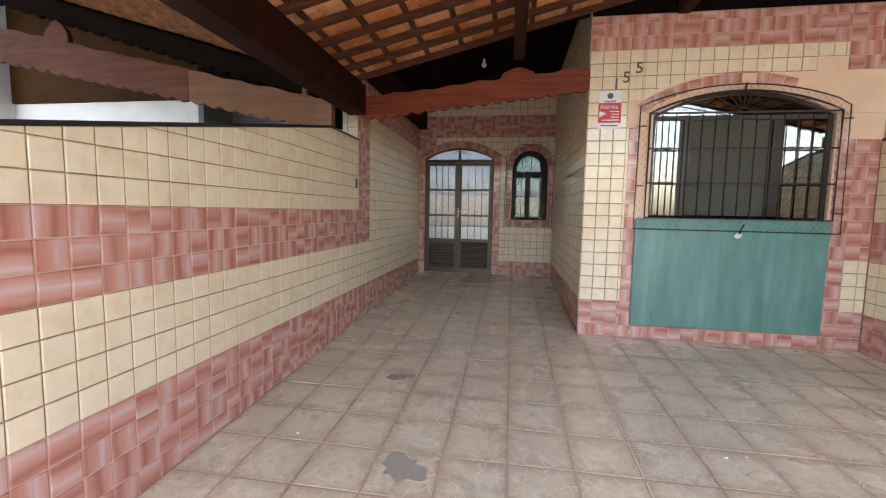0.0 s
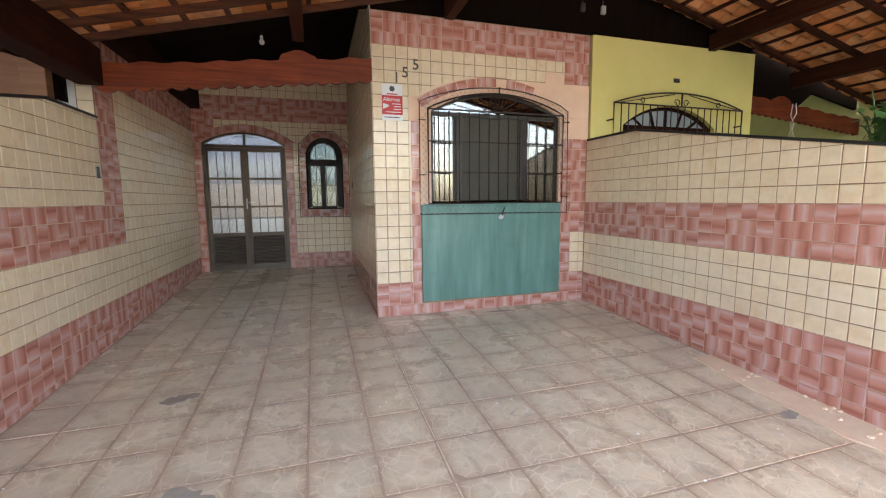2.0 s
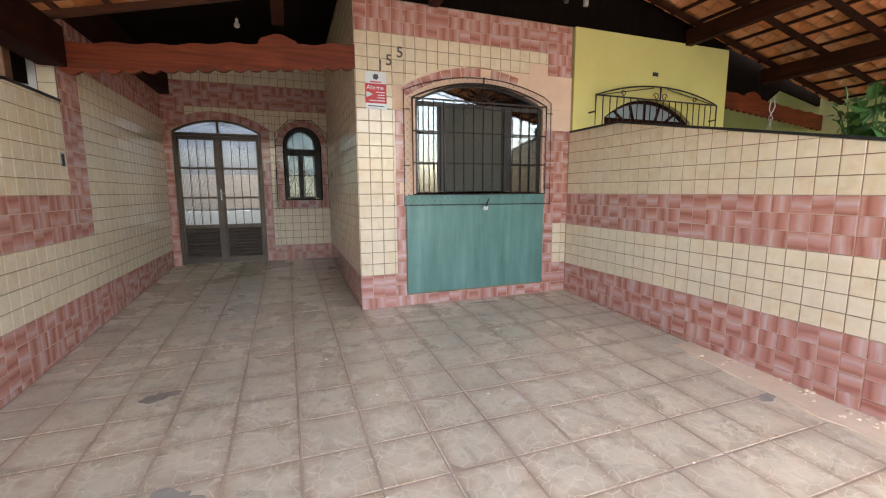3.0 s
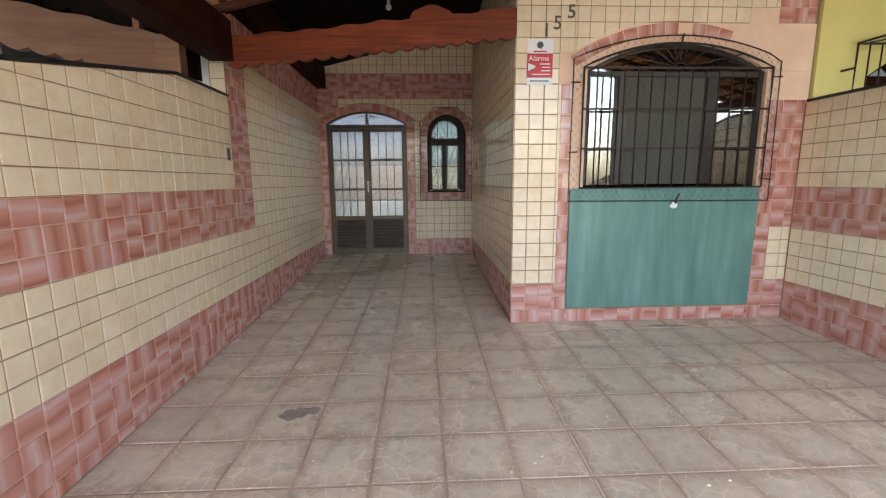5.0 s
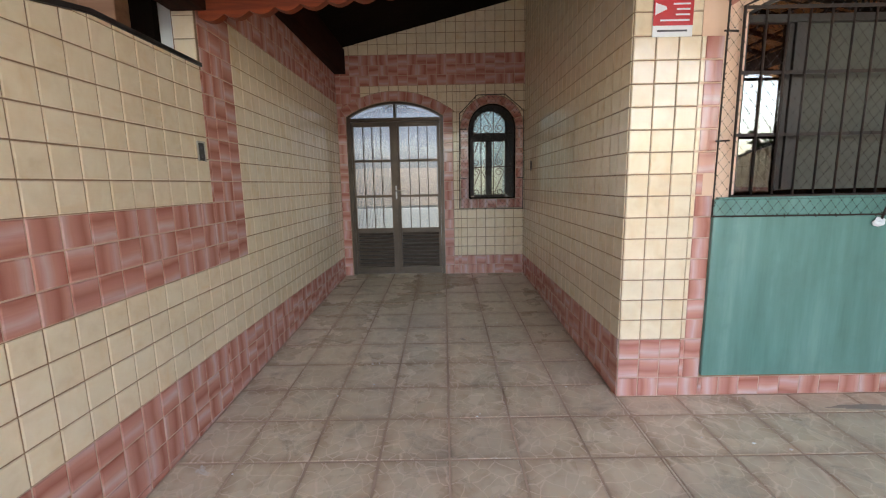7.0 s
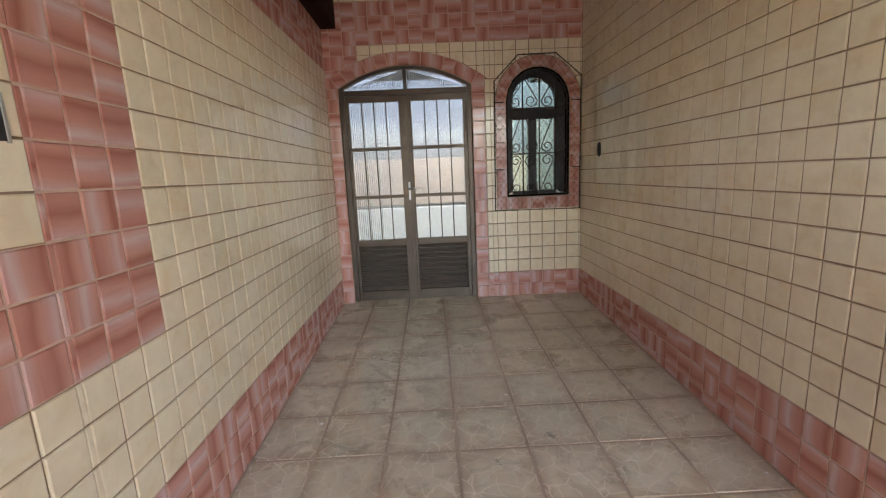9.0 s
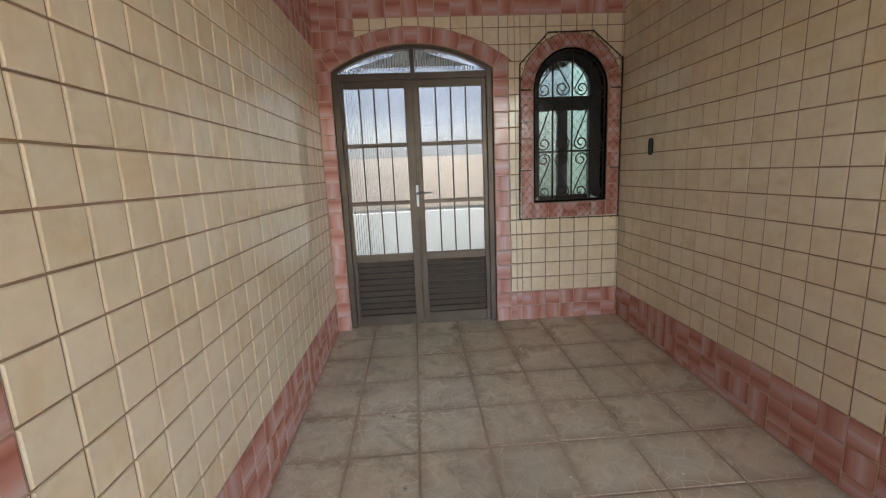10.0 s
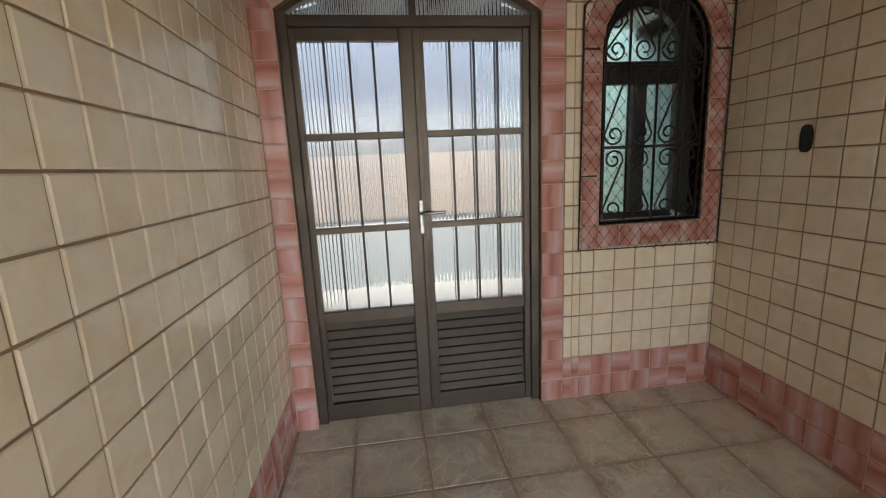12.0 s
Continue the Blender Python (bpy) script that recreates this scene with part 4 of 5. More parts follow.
def outlet(name, place, a, v, label, w=0.045, h=0.11, rim="print"):
    t = thing(name, place(a, v - h / 2, 0.006), label, "outlet box")
    bm = bmesh.new()
    prism(bm, strip([(a - w / 2, v - h / 2), (a - w / 2, v + h / 2), (a + w / 2, v + h / 2), (a + w / 2, v - h / 2)], [(a - w / 2 + 0.007, v - h / 2), (a - w / 2 + 0.007, v + h / 2 - 0.01), (a + w / 2 - 0.007, v + h / 2 - 0.01), (a + w / 2 - 0.007, v - h / 2)]), lambda x, y, n: place(x, y, n + 0.012), 0.01)
    part("rim", bm, M[rim], t)
    part("cavity", prism(bmesh.new(), [(a - w / 2 + 0.006, v - h / 2 + 0.004), (a + w / 2 - 0.006, v - h / 2 + 0.004), (a + w / 2 - 0.006, v + h / 2 - 0.008), (a - w / 2 + 0.006, v + h / 2 - 0.008)], lambda x, y, n: place(x, y, n + 0.0085), 0.004), M["black"], t)
    for dz in (-0.025, 0.02):
        part("terminal", prism(bmesh.new(), [(a - 0.01, v + dz - 0.008), (a + 0.01, v + dz - 0.008), (a + 0.01, v + dz + 0.008), (a - 0.01, v + dz + 0.008)], lambda x, y, n: place(x, y, n + 0.011), 0.003), M["print"], t)


def switch_hole(place, a, v, w, h):
    """An oval wall box left open, with its dark rim."""
    t = thing("switch_box", place(a, v - h / 2, 0.006), "open oval black switch box without cover in the tiled wall", "outlet box")
    oval = lambda k: [(a + k * w / 2 * math.copysign(abs(math.cos(q)) ** 0.6, math.cos(q)), v + k * h / 2 * math.copysign(abs(math.sin(q)) ** 0.8, math.sin(q))) for q in (i * math.pi / 12 for i in range(24))]
    ring = lambda n: [place(x, z, n) for x, z in oval(1.0)] + [place(x, z, n) for x, z in oval(0.8)]
    bm = bmesh.new()
    f0, f1 = [bm.verts.new(p) for p in ring(0.0125)], [bm.verts.new(p) for p in ring(0.004)]
    for i in range(24):
        j = (i + 1) % 24
        bm.faces.new((f0[i], f0[j], f0[24 + j], f0[24 + i]))
        bm.faces.new((f0[j], f0[i], f1[i], f1[j]))
        bm.faces.new((f0[24 + i], f0[24 + j], f1[24 + j], f1[24 + i]))
    bmesh.ops.recalc_face_normals(bm, faces=bm.faces)
    part("rim", bm, M["black"], t)
    part("cavity", prism(bmesh.new(), oval(0.84), lambda x, z, n: place(x, z, n + 0.008), 0.003), M["black"], t)
    part("terminal", prism(bmesh.new(), [(a - 0.006, v - 0.03), (a + 0.006, v - 0.03), (a + 0.006, v - 0.01), (a - 0.006, v - 0.01)], lambda x, z, n: place(x, z, n + 0.011), 0.003), M["print"], t)


switch_hole(on_corr, 7.545, 1.59, 0.06, 0.125)
outlet("socket_box", on_left, 4.72, 1.60, "old grey and black socket in the tiled boundary wall", 0.075, 0.115, "twine")

# bulb under the corridor roof
b = thing("light_bulb", (-0.35, 6.14, 3.30), "bare frosted light bulb hanging under the corridor roof", "light bulb")
bm = bmesh.new()
bmesh.ops.create_uvsphere(bm, u_segments=16, v_segments=10, radius=0.035, matrix=Matrix.Translation((-0.35, 6.14, 3.335)))
for f in bm.faces:
    f.smooth = True
part("globe", bm, M["bulb"], b)
part("cap", tube(bmesh.new(), [(-0.35, 6.14, 3.36), (-0.35, 6.14, 3.41)], 0.017, 10), M["bulb"], b)
part("flex", tube(bmesh.new(), [(-0.35, 6.14, 3.405), (-0.35, 6.14, 3.47)], 0.005, 6), M["black"], b)
for x, mt in ((3.40, "brown"), (3.69, "white")):
    b = thing("junction_box", (x, FRONT - 0.07, 3.55), "small weathered fitting on the dark gable boards", "fitting", "gable fittings")
    part("body", boxes((x - 0.03, x + 0.03, FRONT - 0.045, FRONT - 0.003, 3.56, 3.66), bevel=0.012), M["brass" if mt == "brown" else "twine"], b)
    part("stem", tube(bmesh.new(), [(x, FRONT - 0.02, 3.65), (x, FRONT - 0.015, 3.72)], 0.008, 6), M["black"], b)

# ---- neighbouring house with the yellow wall ----
nbx = 4.80
na = (nbx, 0.76, 2.26, 0.27)
bm = bmesh.new()
on_yel = lambda a, v, n: Vector((a, 4.735 - n, v))
YR = 6.215
prism(bm, [(3.553, -0.6), (nbx - 0.76, -0.6), (nbx - 0.76, 3.31), (3.553, 3.31)], on_yel, 0.16)
prism(bm, [(nbx + 0.76, -0.6), (YR, -0.6), (YR, 3.31), (nbx + 0.76, 3.31)], on_yel, 0.16)
prism(bm, [(nbx - 0.76, -0.6), (nbx + 0.76, -0.6), (nbx + 0.76, 1.2), (nbx - 0.76, 1.2)], on_yel, 0.16)
prism(bm, arc(*na) + [(nbx + 0.76, 3.31), (nbx - 0.76, 3.31)], on_yel, 0.16)
prism(bm, [(4.9, -0.6), (8.3, -0.6), (8.3, 3.4), (4.9, 3.4)], lambda a, v, n: Vector((YR - 0.15 + n, a, v)), -0.145)
part("wall_yellow", bm, M["yellow"], kind="structure")
bm = prism(bmesh.new(), [(YR, -0.6), (9.0, -0.6), (9.0, 3.745), (YR - 0.3, 3.745), (YR - 0.3, 3.41), (YR, 3.41)], lambda a, v, n: Vector((a, 8.31 - n, v)), 0.1)
prism(bm, [(Y0, -0.6), (8.0, -0.6), (8.0, 3.3), (Y0, 3.0)], lambda a, v, n: Vector((8.85 - n, a, v)), -0.12)
part("wall_neighbour_carport", bm, M["lime"], kind="structure")
t = thing("neighbour_window", (nbx, 4.8, 1.2), "arched dark timber window with pale panes in the yellow wall", "window")
yq = 4.80
inn = arc(nbx, 0.70, 2.26, 0.23)
bm = prism(bmesh.new(), strip(arc(nbx, 0.757, 2.26, 0.267), inn), lambda a, v, n: Vector((a, yq - n, v)), 0.06)
box(bm, nbx - 0.755, nbx - 0.70, yq, yq + 0.06, 1.21, 2.26), box(bm, nbx + 0.70, nbx + 0.755, yq, yq + 0.06, 1.21, 2.26)
box(bm, nbx - 0.70, nbx + 0.70, yq + 0.002, yq + 0.058, 2.22, 2.275)
part("window_frame", bm, M["dark_wood"], t)
for k in range(-2, 3):
    a = nbx + 0.26 * k
    top = 2.26 + 0.23 * (1 - (abs(k) * 0.26 / 0.70) ** 2)
    part("mullion", tube(bmesh.new(), [(nbx + 0.2 * k, yq + 0.03, 2.275), (a, yq + 0.03, top)], 0.02, 4), M["dark_wood"], t)
part("fanlight_pane", prism(bmesh.new(), inn + [(nbx + 0.70, 2.27), (nbx - 0.70, 2.27)], lambda a, v, n: Vector((a, yq + 0.04 - n, v)), 0.006), M["dado"], t, "pale grey-blue fanlight panes")
part("shutter", boxes((nbx - 0.70, nbx + 0.70, yq + 0.03, yq + 0.05, 1.22, 2.22)), M["dark_wood"], t)
g = thing("window_grille", (nbx, 4.62, 1.3), "black iron balcony-style grille with scrolls on the yellow wall", "window grille")
yg = 4.62
gl, gr, gt = 3.80, 5.90, 2.50
part("border", tube(bmesh.new(), [(gl, yg, 1.3), (gl, yg, gt), (gr, yg, gt), (gr, yg, 1.3)], 0.011, 6, closed=True), M["iron"], g)
ar = arc((gl + gr) / 2, (gr - gl) / 2, gt, 0.17)
part("arched_rail", tube(bmesh.new(), [(a, yg, v) for a, v in ar], 0.010, 6), M["iron"], g)
for k in range(1, 19):
    a = gl + (gr - gl) * k / 19
    part("upright_bar", tube(bmesh.new(), [(a, yg, 1.31), (a, yg, gt)], 0.007, 6), M["iron"], g)
mid = (gl + gr) / 2
part("spear", tube(bmesh.new(), [(mid, yg, gt), (mid, yg, gt + 0.17)], 0.012, 6), M["iron"], g)
for sx in (-1, 1):
    part("brace_bar", tube(bmesh.new(), [(mid + sx * 0.95, yg, gt + 0.01), (mid + sx * 0.12, yg, gt + 0.15)], 0.006, 6), M["iron"], g)
    for dx, rad in ((0.07, 0.05), (0.62, 0.04)):
        pts = [(mid + sx * (dx + rad * (1 - 0.6 * k / 16) * math.cos(k * 0.42)), yg, gt + 0.045 + rad * (1 - 0.6 * k / 16) * math.sin(k * 0.42)) for k in range(17)]
        part("scroll", tube(bmesh.new(), pts, 0.006, 5), M["iron"], g)
    part("wall_fixing", tube(bmesh.new(), [(mid + sx * 1.05, yg, 2.3), (mid + sx * 1.06, 4.735, 2.3)], 0.01, 6), M["iron"], g)
v = thing("wall_vent", (4.85, 4.73, 2.84), "small dark square opening in the yellow wall", "wall vent")
part("rim", boxes((4.81, 4.905, 4.728, 4.7345, 2.835, 2.885), bevel=0.002), M["black"], v)
part("cover", boxes((4.835, 4.88, 4.724, 4.7275, 2.845, 2.875)), M["print"], v)

# ---- the other neighbour, seen over the boundary wall ----
bm = prism(bmesh.new(), [(-8.4, -0.6), (-4.85, -0.6), (-4.85, 2.98), (-8.4, 3.0)], lambda a, v, n: Vector((a, 6.2 - n, v)), 0.12)
part("wall_neighbour_white", bm, M["white"], kind="structure")
# wall right of the white one; its shadow is put into the grey colour
bm = prism(bmesh.new(), [(-4.85, -0.6), (-1.82, -0.6), (-1.82, 3.4), (-4.85, 3.4)], lambda a, v, n: Vector((a, 6.9 - n, v)), 0.12)
prism(bm, [(6.2, -0.6), (6.9, -0.6), (6.9, 3.4), (6.2, 3.4)], lambda a, v, n: Vector((-4.86 + n, a, v)), -0.1)
part("wall_neighbour_grey", bm, M["greyblue"], kind="structure")
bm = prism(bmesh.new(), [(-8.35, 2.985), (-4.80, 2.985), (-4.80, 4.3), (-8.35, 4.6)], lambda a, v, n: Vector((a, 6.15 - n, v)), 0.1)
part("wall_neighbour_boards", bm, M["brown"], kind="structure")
bm = prism(bmesh.new(), [(-8.75, -0.6), (-8.40, -0.6), (-8.36, 3.0), (-8.40, 5.0), (-8.75, 5.0)], lambda a, v, n: Vector((a, 5.9 - n, v)), 0.4)
part("wall_neighbour_pier", bm, M["white"], kind="structure")
t = thing("timber_post", (-1.86, 4.45, 2.1), "weathered brown timber post standing behind the boundary wall", "post")
part("timber", boxes((-1.975, -1.80, 4.36, 4.46, 0.0, 2.46), bevel=0.006), M["grey_wood"], t)
t = thing("timber_stub", (-2.2, 4.5, 2.4), "short weathered timber stub above the fascia", "post")
part("timber", boxes((-2.16, -2.11, 4.42, 4.47, 2.3, 2.75), bevel=0.004), M["grey_wood"], t)
bm = boxes((-2.02, -1.815, 4.83, 4.95, -0.5, 2.6))
part("wall_neighbour_end", bm, M["white"], kind="structure")


def lroof(x):
    return 2.60 + 0.30 * (-1.62 - x)


# near-black panels and board added in place of the shaded gap under this roof
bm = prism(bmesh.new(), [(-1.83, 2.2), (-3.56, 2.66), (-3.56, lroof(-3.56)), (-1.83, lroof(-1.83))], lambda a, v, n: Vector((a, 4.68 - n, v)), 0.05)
part("wall_gable_4", bm, M["shade_wood"], kind="structure")
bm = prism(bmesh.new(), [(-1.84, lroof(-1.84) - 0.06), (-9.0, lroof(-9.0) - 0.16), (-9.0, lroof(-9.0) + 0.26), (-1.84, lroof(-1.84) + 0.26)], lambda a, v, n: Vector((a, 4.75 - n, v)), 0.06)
part("wall_gable_3", bm, M["shade_wood"], kind="structure")
scalloped("edge_board", -1.9, lroof(-1.9) - 0.27, lroof(-1.9) - 0.01, -9.0, lroof(-9.0) - 0.25, lroof(-9.0) - 0.01, 4.55, "shade_wood", "near-black scalloped timber board under the neighbouring roof edge", pitch=0.2, depth=0.05)

# ---- plants over the wall ----
def leaf_bm(size):
    bm = bmesh.new()
    rows = [(0, 0.02), (0.18, 0.36), (0.42, 0.46), (0.68, 0.32), (0.88, 0.13), (1.0, 0.0)]
    prev = None
    for f, w in rows:
        z = -0.22 * f * f
        vs = [bm.verts.new((-w * size, f * size, (z + 0.10 * w) * size)), bm.verts.new((0, f * size, z * size)), bm.verts.new((w * size, f * size, (z + 0.10 * w) * size))]
        if prev:
            for k in range(2):
                fa = bm.faces.new((prev[k], prev[k + 1], vs[k + 1], vs[k]))
                fa.smooth = True
        prev = vs
    bmesh.ops.remove_doubles(bm, verts=bm.verts, dist=1e-5)
    return bm


def plant(base, reach, n, size, label, seed):
    rng = random.Random(seed)
    t = thing("potted_plant", base, label, "plant")
    base = Vector(base)
    part("trunk", tube(bmesh.new(), [(base.x + 0.04, base.y, -0.62), (base.x - 0.02, base.y + 0.02, 0.4), tuple(base)], 0.012, 6), M["leaf"], t)
    shared = [mesh_of("leaf", leaf_bm(size * s), M["leaf"]) for s in (0.8, 1.0, 1.25)]
    for s in range(max(3, n // 7)):
        tip = Vector((rng.uniform(-1, 1) * reach[0], rng.uniform(-1, 1) * reach[1], rng.uniform(0.4, 1.0) * reach[2]))
        pts = [base + tip * f + Vector((0, 0, 0.15 * reach[2] * math.sin(f * 3.0))) for f in (0, 0.25, 0.5, 0.75, 1)]
        part("stem", tube(bmesh.new(), pts, 0.005, 5), M["leaf"], t)
        for k in range(7):
            p = pts[0].lerp(pts[-1], rng.uniform(0.2, 1)) + Vector((0, 0, 0.1 * reach[2]))
            o = new("leaf", rng.choice(shared))
            o.parent = t
            o.matrix_parent_inverse = Matrix.Translation(-base)
            o.matrix_basis = Matrix.Translation(p) @ Euler((rng.uniform(-1.1, 0.3), rng.uniform(-0.5, 0.5), rng.uniform(0, 6.28))).to_matrix().to_4x4()


plant((3.90, 1.93, 1.45), (0.18, 0.22, 0.55), 70, 0.12, "leafy green climbing plant rising behind the boundary wall", 3)
plant((3.85, 2.03, 1.60), (0.06, 0.10, 0.42), 9, 0.045, "thin sprig of small leaves behind the boundary wall", 8)
t = thing("knotted_twine", (3.60, 2.4, 1.74), "loop of grey twine tied above the boundary wall", "twine")
part("strand", tube(bmesh.new(), [(3.60, 2.44, 1.745), (3.60, 2.39, 1.85), (3.60, 2.42, 1.92), (3.60, 2.41, 2.0)], 0.003, 5), M["twine"], t)
part("strand", tube(bmesh.new(), [(3.60, 2.37, 1.73), (3.60, 2.42, 1.85), (3.60, 2.38, 1.93), (3.60, 2.39, 2.0)], 0.003, 5), M["twine"], t)

# ---- behind the entrance: open yard, added to light the glass panes ----
bm = bmesh.new()
prism(bm, [(-2.6, -0.3), (1.6, -0.3), (1.6, 4.0), (-2.6, 4.0)], lambda a, v, n: Vector((a, 11.0 - n, v)), 0.12)
prism(bm, [(8.2, -0.3), (11.0, -0.3), (11.0, 3.3), (8.2, 3.3)], lambda a, v, n: Vector((-2.6 + n, a, v)), 0.12)
# mint side wall added to brighten and tint the small window's panes
part("wall_yard_side", prism(bmesh.new(), [(8.2, -0.3), (11.0, -0.3), (11.0, 3.3), (8.2, 3.3)], lambda a, v, n: Vector((1.6 - n, a, v)), -0.12), M["mint"], kind="structure")
# pale band added to brighten the lowest row of door panes
part("trim_yard_dado", boxes((-2.59, 1.59, 10.90, 10.935, 0.1, 0.9), bevel=0.01), M["dado"], kind="structure")
part("wall_yard", bm, M["yard_blue"], kind="structure")
part("floor_yard", boxes((-2.7, 1.7, 8.185, 11.1, -0.2, ground(BACK) - 0.01)), M["greyblue"], kind="structure")
part("trim_yard", boxes((-2.59, 1.59, 10.97, 10.998, 0.95, 1.72)), M["beige"], kind="structure")
# dark panels added for streaks in the ribbed glass
for a0, a1, top in ((-2.35, -1.6, 2.3), (-0.62, -0.02, 2.15), (0.95, 1.5, 2.3)):
    part("window_yard", boxes((a0, a1, 10.94, 10.996, 0.905, top), bevel=0.01), M["greyblue"], kind="structure")
# dark bars added for upright streaks in the ribbed fanlight
for x in (-2.2, -1.6, -1.0, -0.4, 0.2, 0.8, 1.4):
    part("beam_yard", boxes((x - 0.07, x + 0.07, 8.2, 9.74, 2.62, 2.718)), M["dark_wood"], kind="structure")
# cover added to fill the fanlight's view and cut the yard's light
part("ceiling_yard", boxes((-2.6, 1.6, 8.2, 9.75, 2.72, 2.8)), M["white"], kind="structure")

# ---- street behind the walker ----
part("ground", boxes((-60, 60, -60, 60, -0.9, -0.62)), M["street"], kind="structure")
part("pavement", boxes((-30, 30, -4.2, Y0 - 0.01, -0.62, ground(Y0) - 0.02)), M["concrete"], kind="structure")
# unseen slabs on both sides, added to bounce light up to the roofs
part("floor_neighbour", boxes((-9.2, LEFT - 0.145, Y0, 7.0, -0.61, -0.2)), M["concrete"], kind="structure")
part("floor_neighbour_2", boxes((RIGHT + 0.135, 8.84, Y0, 7.99, -0.61, -0.2)), M["concrete"], kind="structure")
h = thing("facing_house", (0, -28, -0.6), "pale single-storey house across the street with a clay roof", "house")
part("wall", boxes((-9, 9, -33, -28, -0.62, 2.6)), M["white"], h)
bm = prism(bmesh.new(), [(-33.5, 2.5), (-27.4, 2.5), (-30.5, 4.1)], lambda a, v, n: Vector((9.5 + n, a, v)), 19)
part("roof", bm, M["concrete"], h)
bm = boxes((-1.5, 1.0, -28.05, -27.97, -0.3, 1.9))
part("gate", bm, M["bronze_dark"], h)


plant((4.7, -5.0, -0.2), (0.55, 0.4, 1.1), 84, 0.17, "leafy green shrub growing beside the street", 12)


# ---- tile pieces ----
def clip(poly, na_, nv, c):
    """The part of a polygon where na_*a + nv*v <= c."""
    out = []
    for i in range(len(poly)):
        p, q = poly[i], poly[(i + 1) % len(poly)]
        fp, fq = na_ * p[0] + nv * p[1] - c, na_ * q[0] + nv * q[1] - c
        if fp <= 0:
            out.append(p)
        if (fp < 0 < fq) or (fq < 0 < fp):
            f = fp / (fp - fq)
            out.append((p[0] + f * (q[0] - p[0]), p[1] + f * (q[1] - p[1])))
    return out


def area(poly):
    return abs(sum(poly[i][0] * poly[(i + 1) % len(poly)][1] - poly[(i + 1) % len(poly)][0] * poly[i][1] for i in range(len(poly)))) / 2


def minus_rect(poly, a0, a1, v0, v1):
    mid_ = clip(clip(poly, -1, 0, -a0), 1, 0, a1)
    res = [clip(poly, 1, 0, a0), clip(poly, -1, 0, -a1)]
    if len(mid_) > 2:
        res += [clip(mid_, 0, 1, v0), clip(mid_, 0, -1, -v1)]
    return [p for p in res if len(p) > 2 and area(p) > 0.0003]


def minus_arch(poly, c, half, spring, rise, grow):
    """Cut a polygon along the outside of an arch ring above its springing."""
    R = (half * half + rise * rise) / (2 * rise)
    cz = spring + rise - R
    m0 = sum(p[0] for p in poly) / len(poly)
    m1 = sum(p[1] for p in poly) / len(poly)
    d = math.hypot(m0 - c, m1 - cz)
    if m1 < spring - 0.02 or d > R + grow + 0.1 or abs(m0 - c) > half + grow + 0.08:
        return poly
    ux, uz = (m0 - c) / d, (m1 - cz) / d
    return clip(poly, -ux, -uz, -(ux * c + uz * cz + R + grow))


def grid(a0, a1, v0, v1, ao, kind, cuts=(), rects=(), arches=(), pa=PITCH, vo=ROW0):
    cells = []
    i0, i1 = math.floor((a0 - ao) / pa + 1e-6), math.ceil((a1 - ao) / pa - 1e-6)
    j0, j1 = math.floor((v0 - vo) / PITCH + 1e-6), math.ceil((v1 - vo) / PITCH - 1e-6)
    for i in range(i0, i1):
        for j in range(j0, j1):
            x0, z0 = ao + i * pa, vo + j * PITCH
            k = kind(x0 + pa / 2, z0 + PITCH / 2)
            if not k:
                continue
            p = [(x0, z0), (x0 + pa, z0), (x0 + pa, z0 + PITCH), (x0, z0 + PITCH)]
            p = clip(clip(clip(clip(p, -1, 0, -a0), 1, 0, a1), 0, -1, -v0), 0, 1, v1)
            for c in cuts:
                if len(p) > 2:
                    p = clip(p, *c)
            ps = [p] if len(p) > 2 else []
            for r in rects:
                ps = [q for s in ps for q in minus_rect(s, *r)]
            for ar_ in arches:
                ps = [minus_arch(s, *ar_) for s in ps if len(s) > 2]
            cells += [(q, k) for q in ps if len(q) > 2 and area(q) > 0.0004]
    return cells


def ring_cells(c, half, spring, rise, w, n, keep=lambda f: True):
    inn_, out_ = arc(c, half, spring, rise, n), arc(c, half, spring, rise, n, w)
    return [([inn_[i], inn_[i + 1], out_[i + 1], out_[i]], "pink") for i in range(n) if keep((i + 0.5) / n)]


THICK = 0.006


def tile_shape(poly, pitch, gap, thick, edge):
    """Vertices, faces and texture corners of one pillowed tile, about its middle."""
    n = len(poly)
    c0 = sum(p[0] for p in poly) / n
    c1 = sum(p[1] for p in poly) / n

    def inset(p, d):
        dx, dz = p[0] - c0, p[1] - c1
        r = math.hypot(dx, dz) or 1
        s = max(0.2, 1 - d * 1.414 / r)
        return dx * s, dz * s

    vs = [(*inset(p, gap), -0.002) for p in poly] + [(*inset(p, gap), thick - 0.0022) for p in poly] + [(*inset(p, gap + edge), thick) for p in poly]
    fs = []
    for k in range(2):
        for i in range(n):
            j = (i + 1) % n
            fs.append((k * n + i, k * n + j, (k + 1) * n + j, (k + 1) * n + i))
    fs.append(tuple(range(2 * n, 3 * n)))
    return (c0, c1), vs, fs


def ccw(poly):
    s = sum(poly[i][0] * poly[(i + 1) % len(poly)][1] - poly[(i + 1) % len(poly)][0] * poly[i][1] for i in range(len(poly)))
    return poly if s > 0 else poly[::-1]


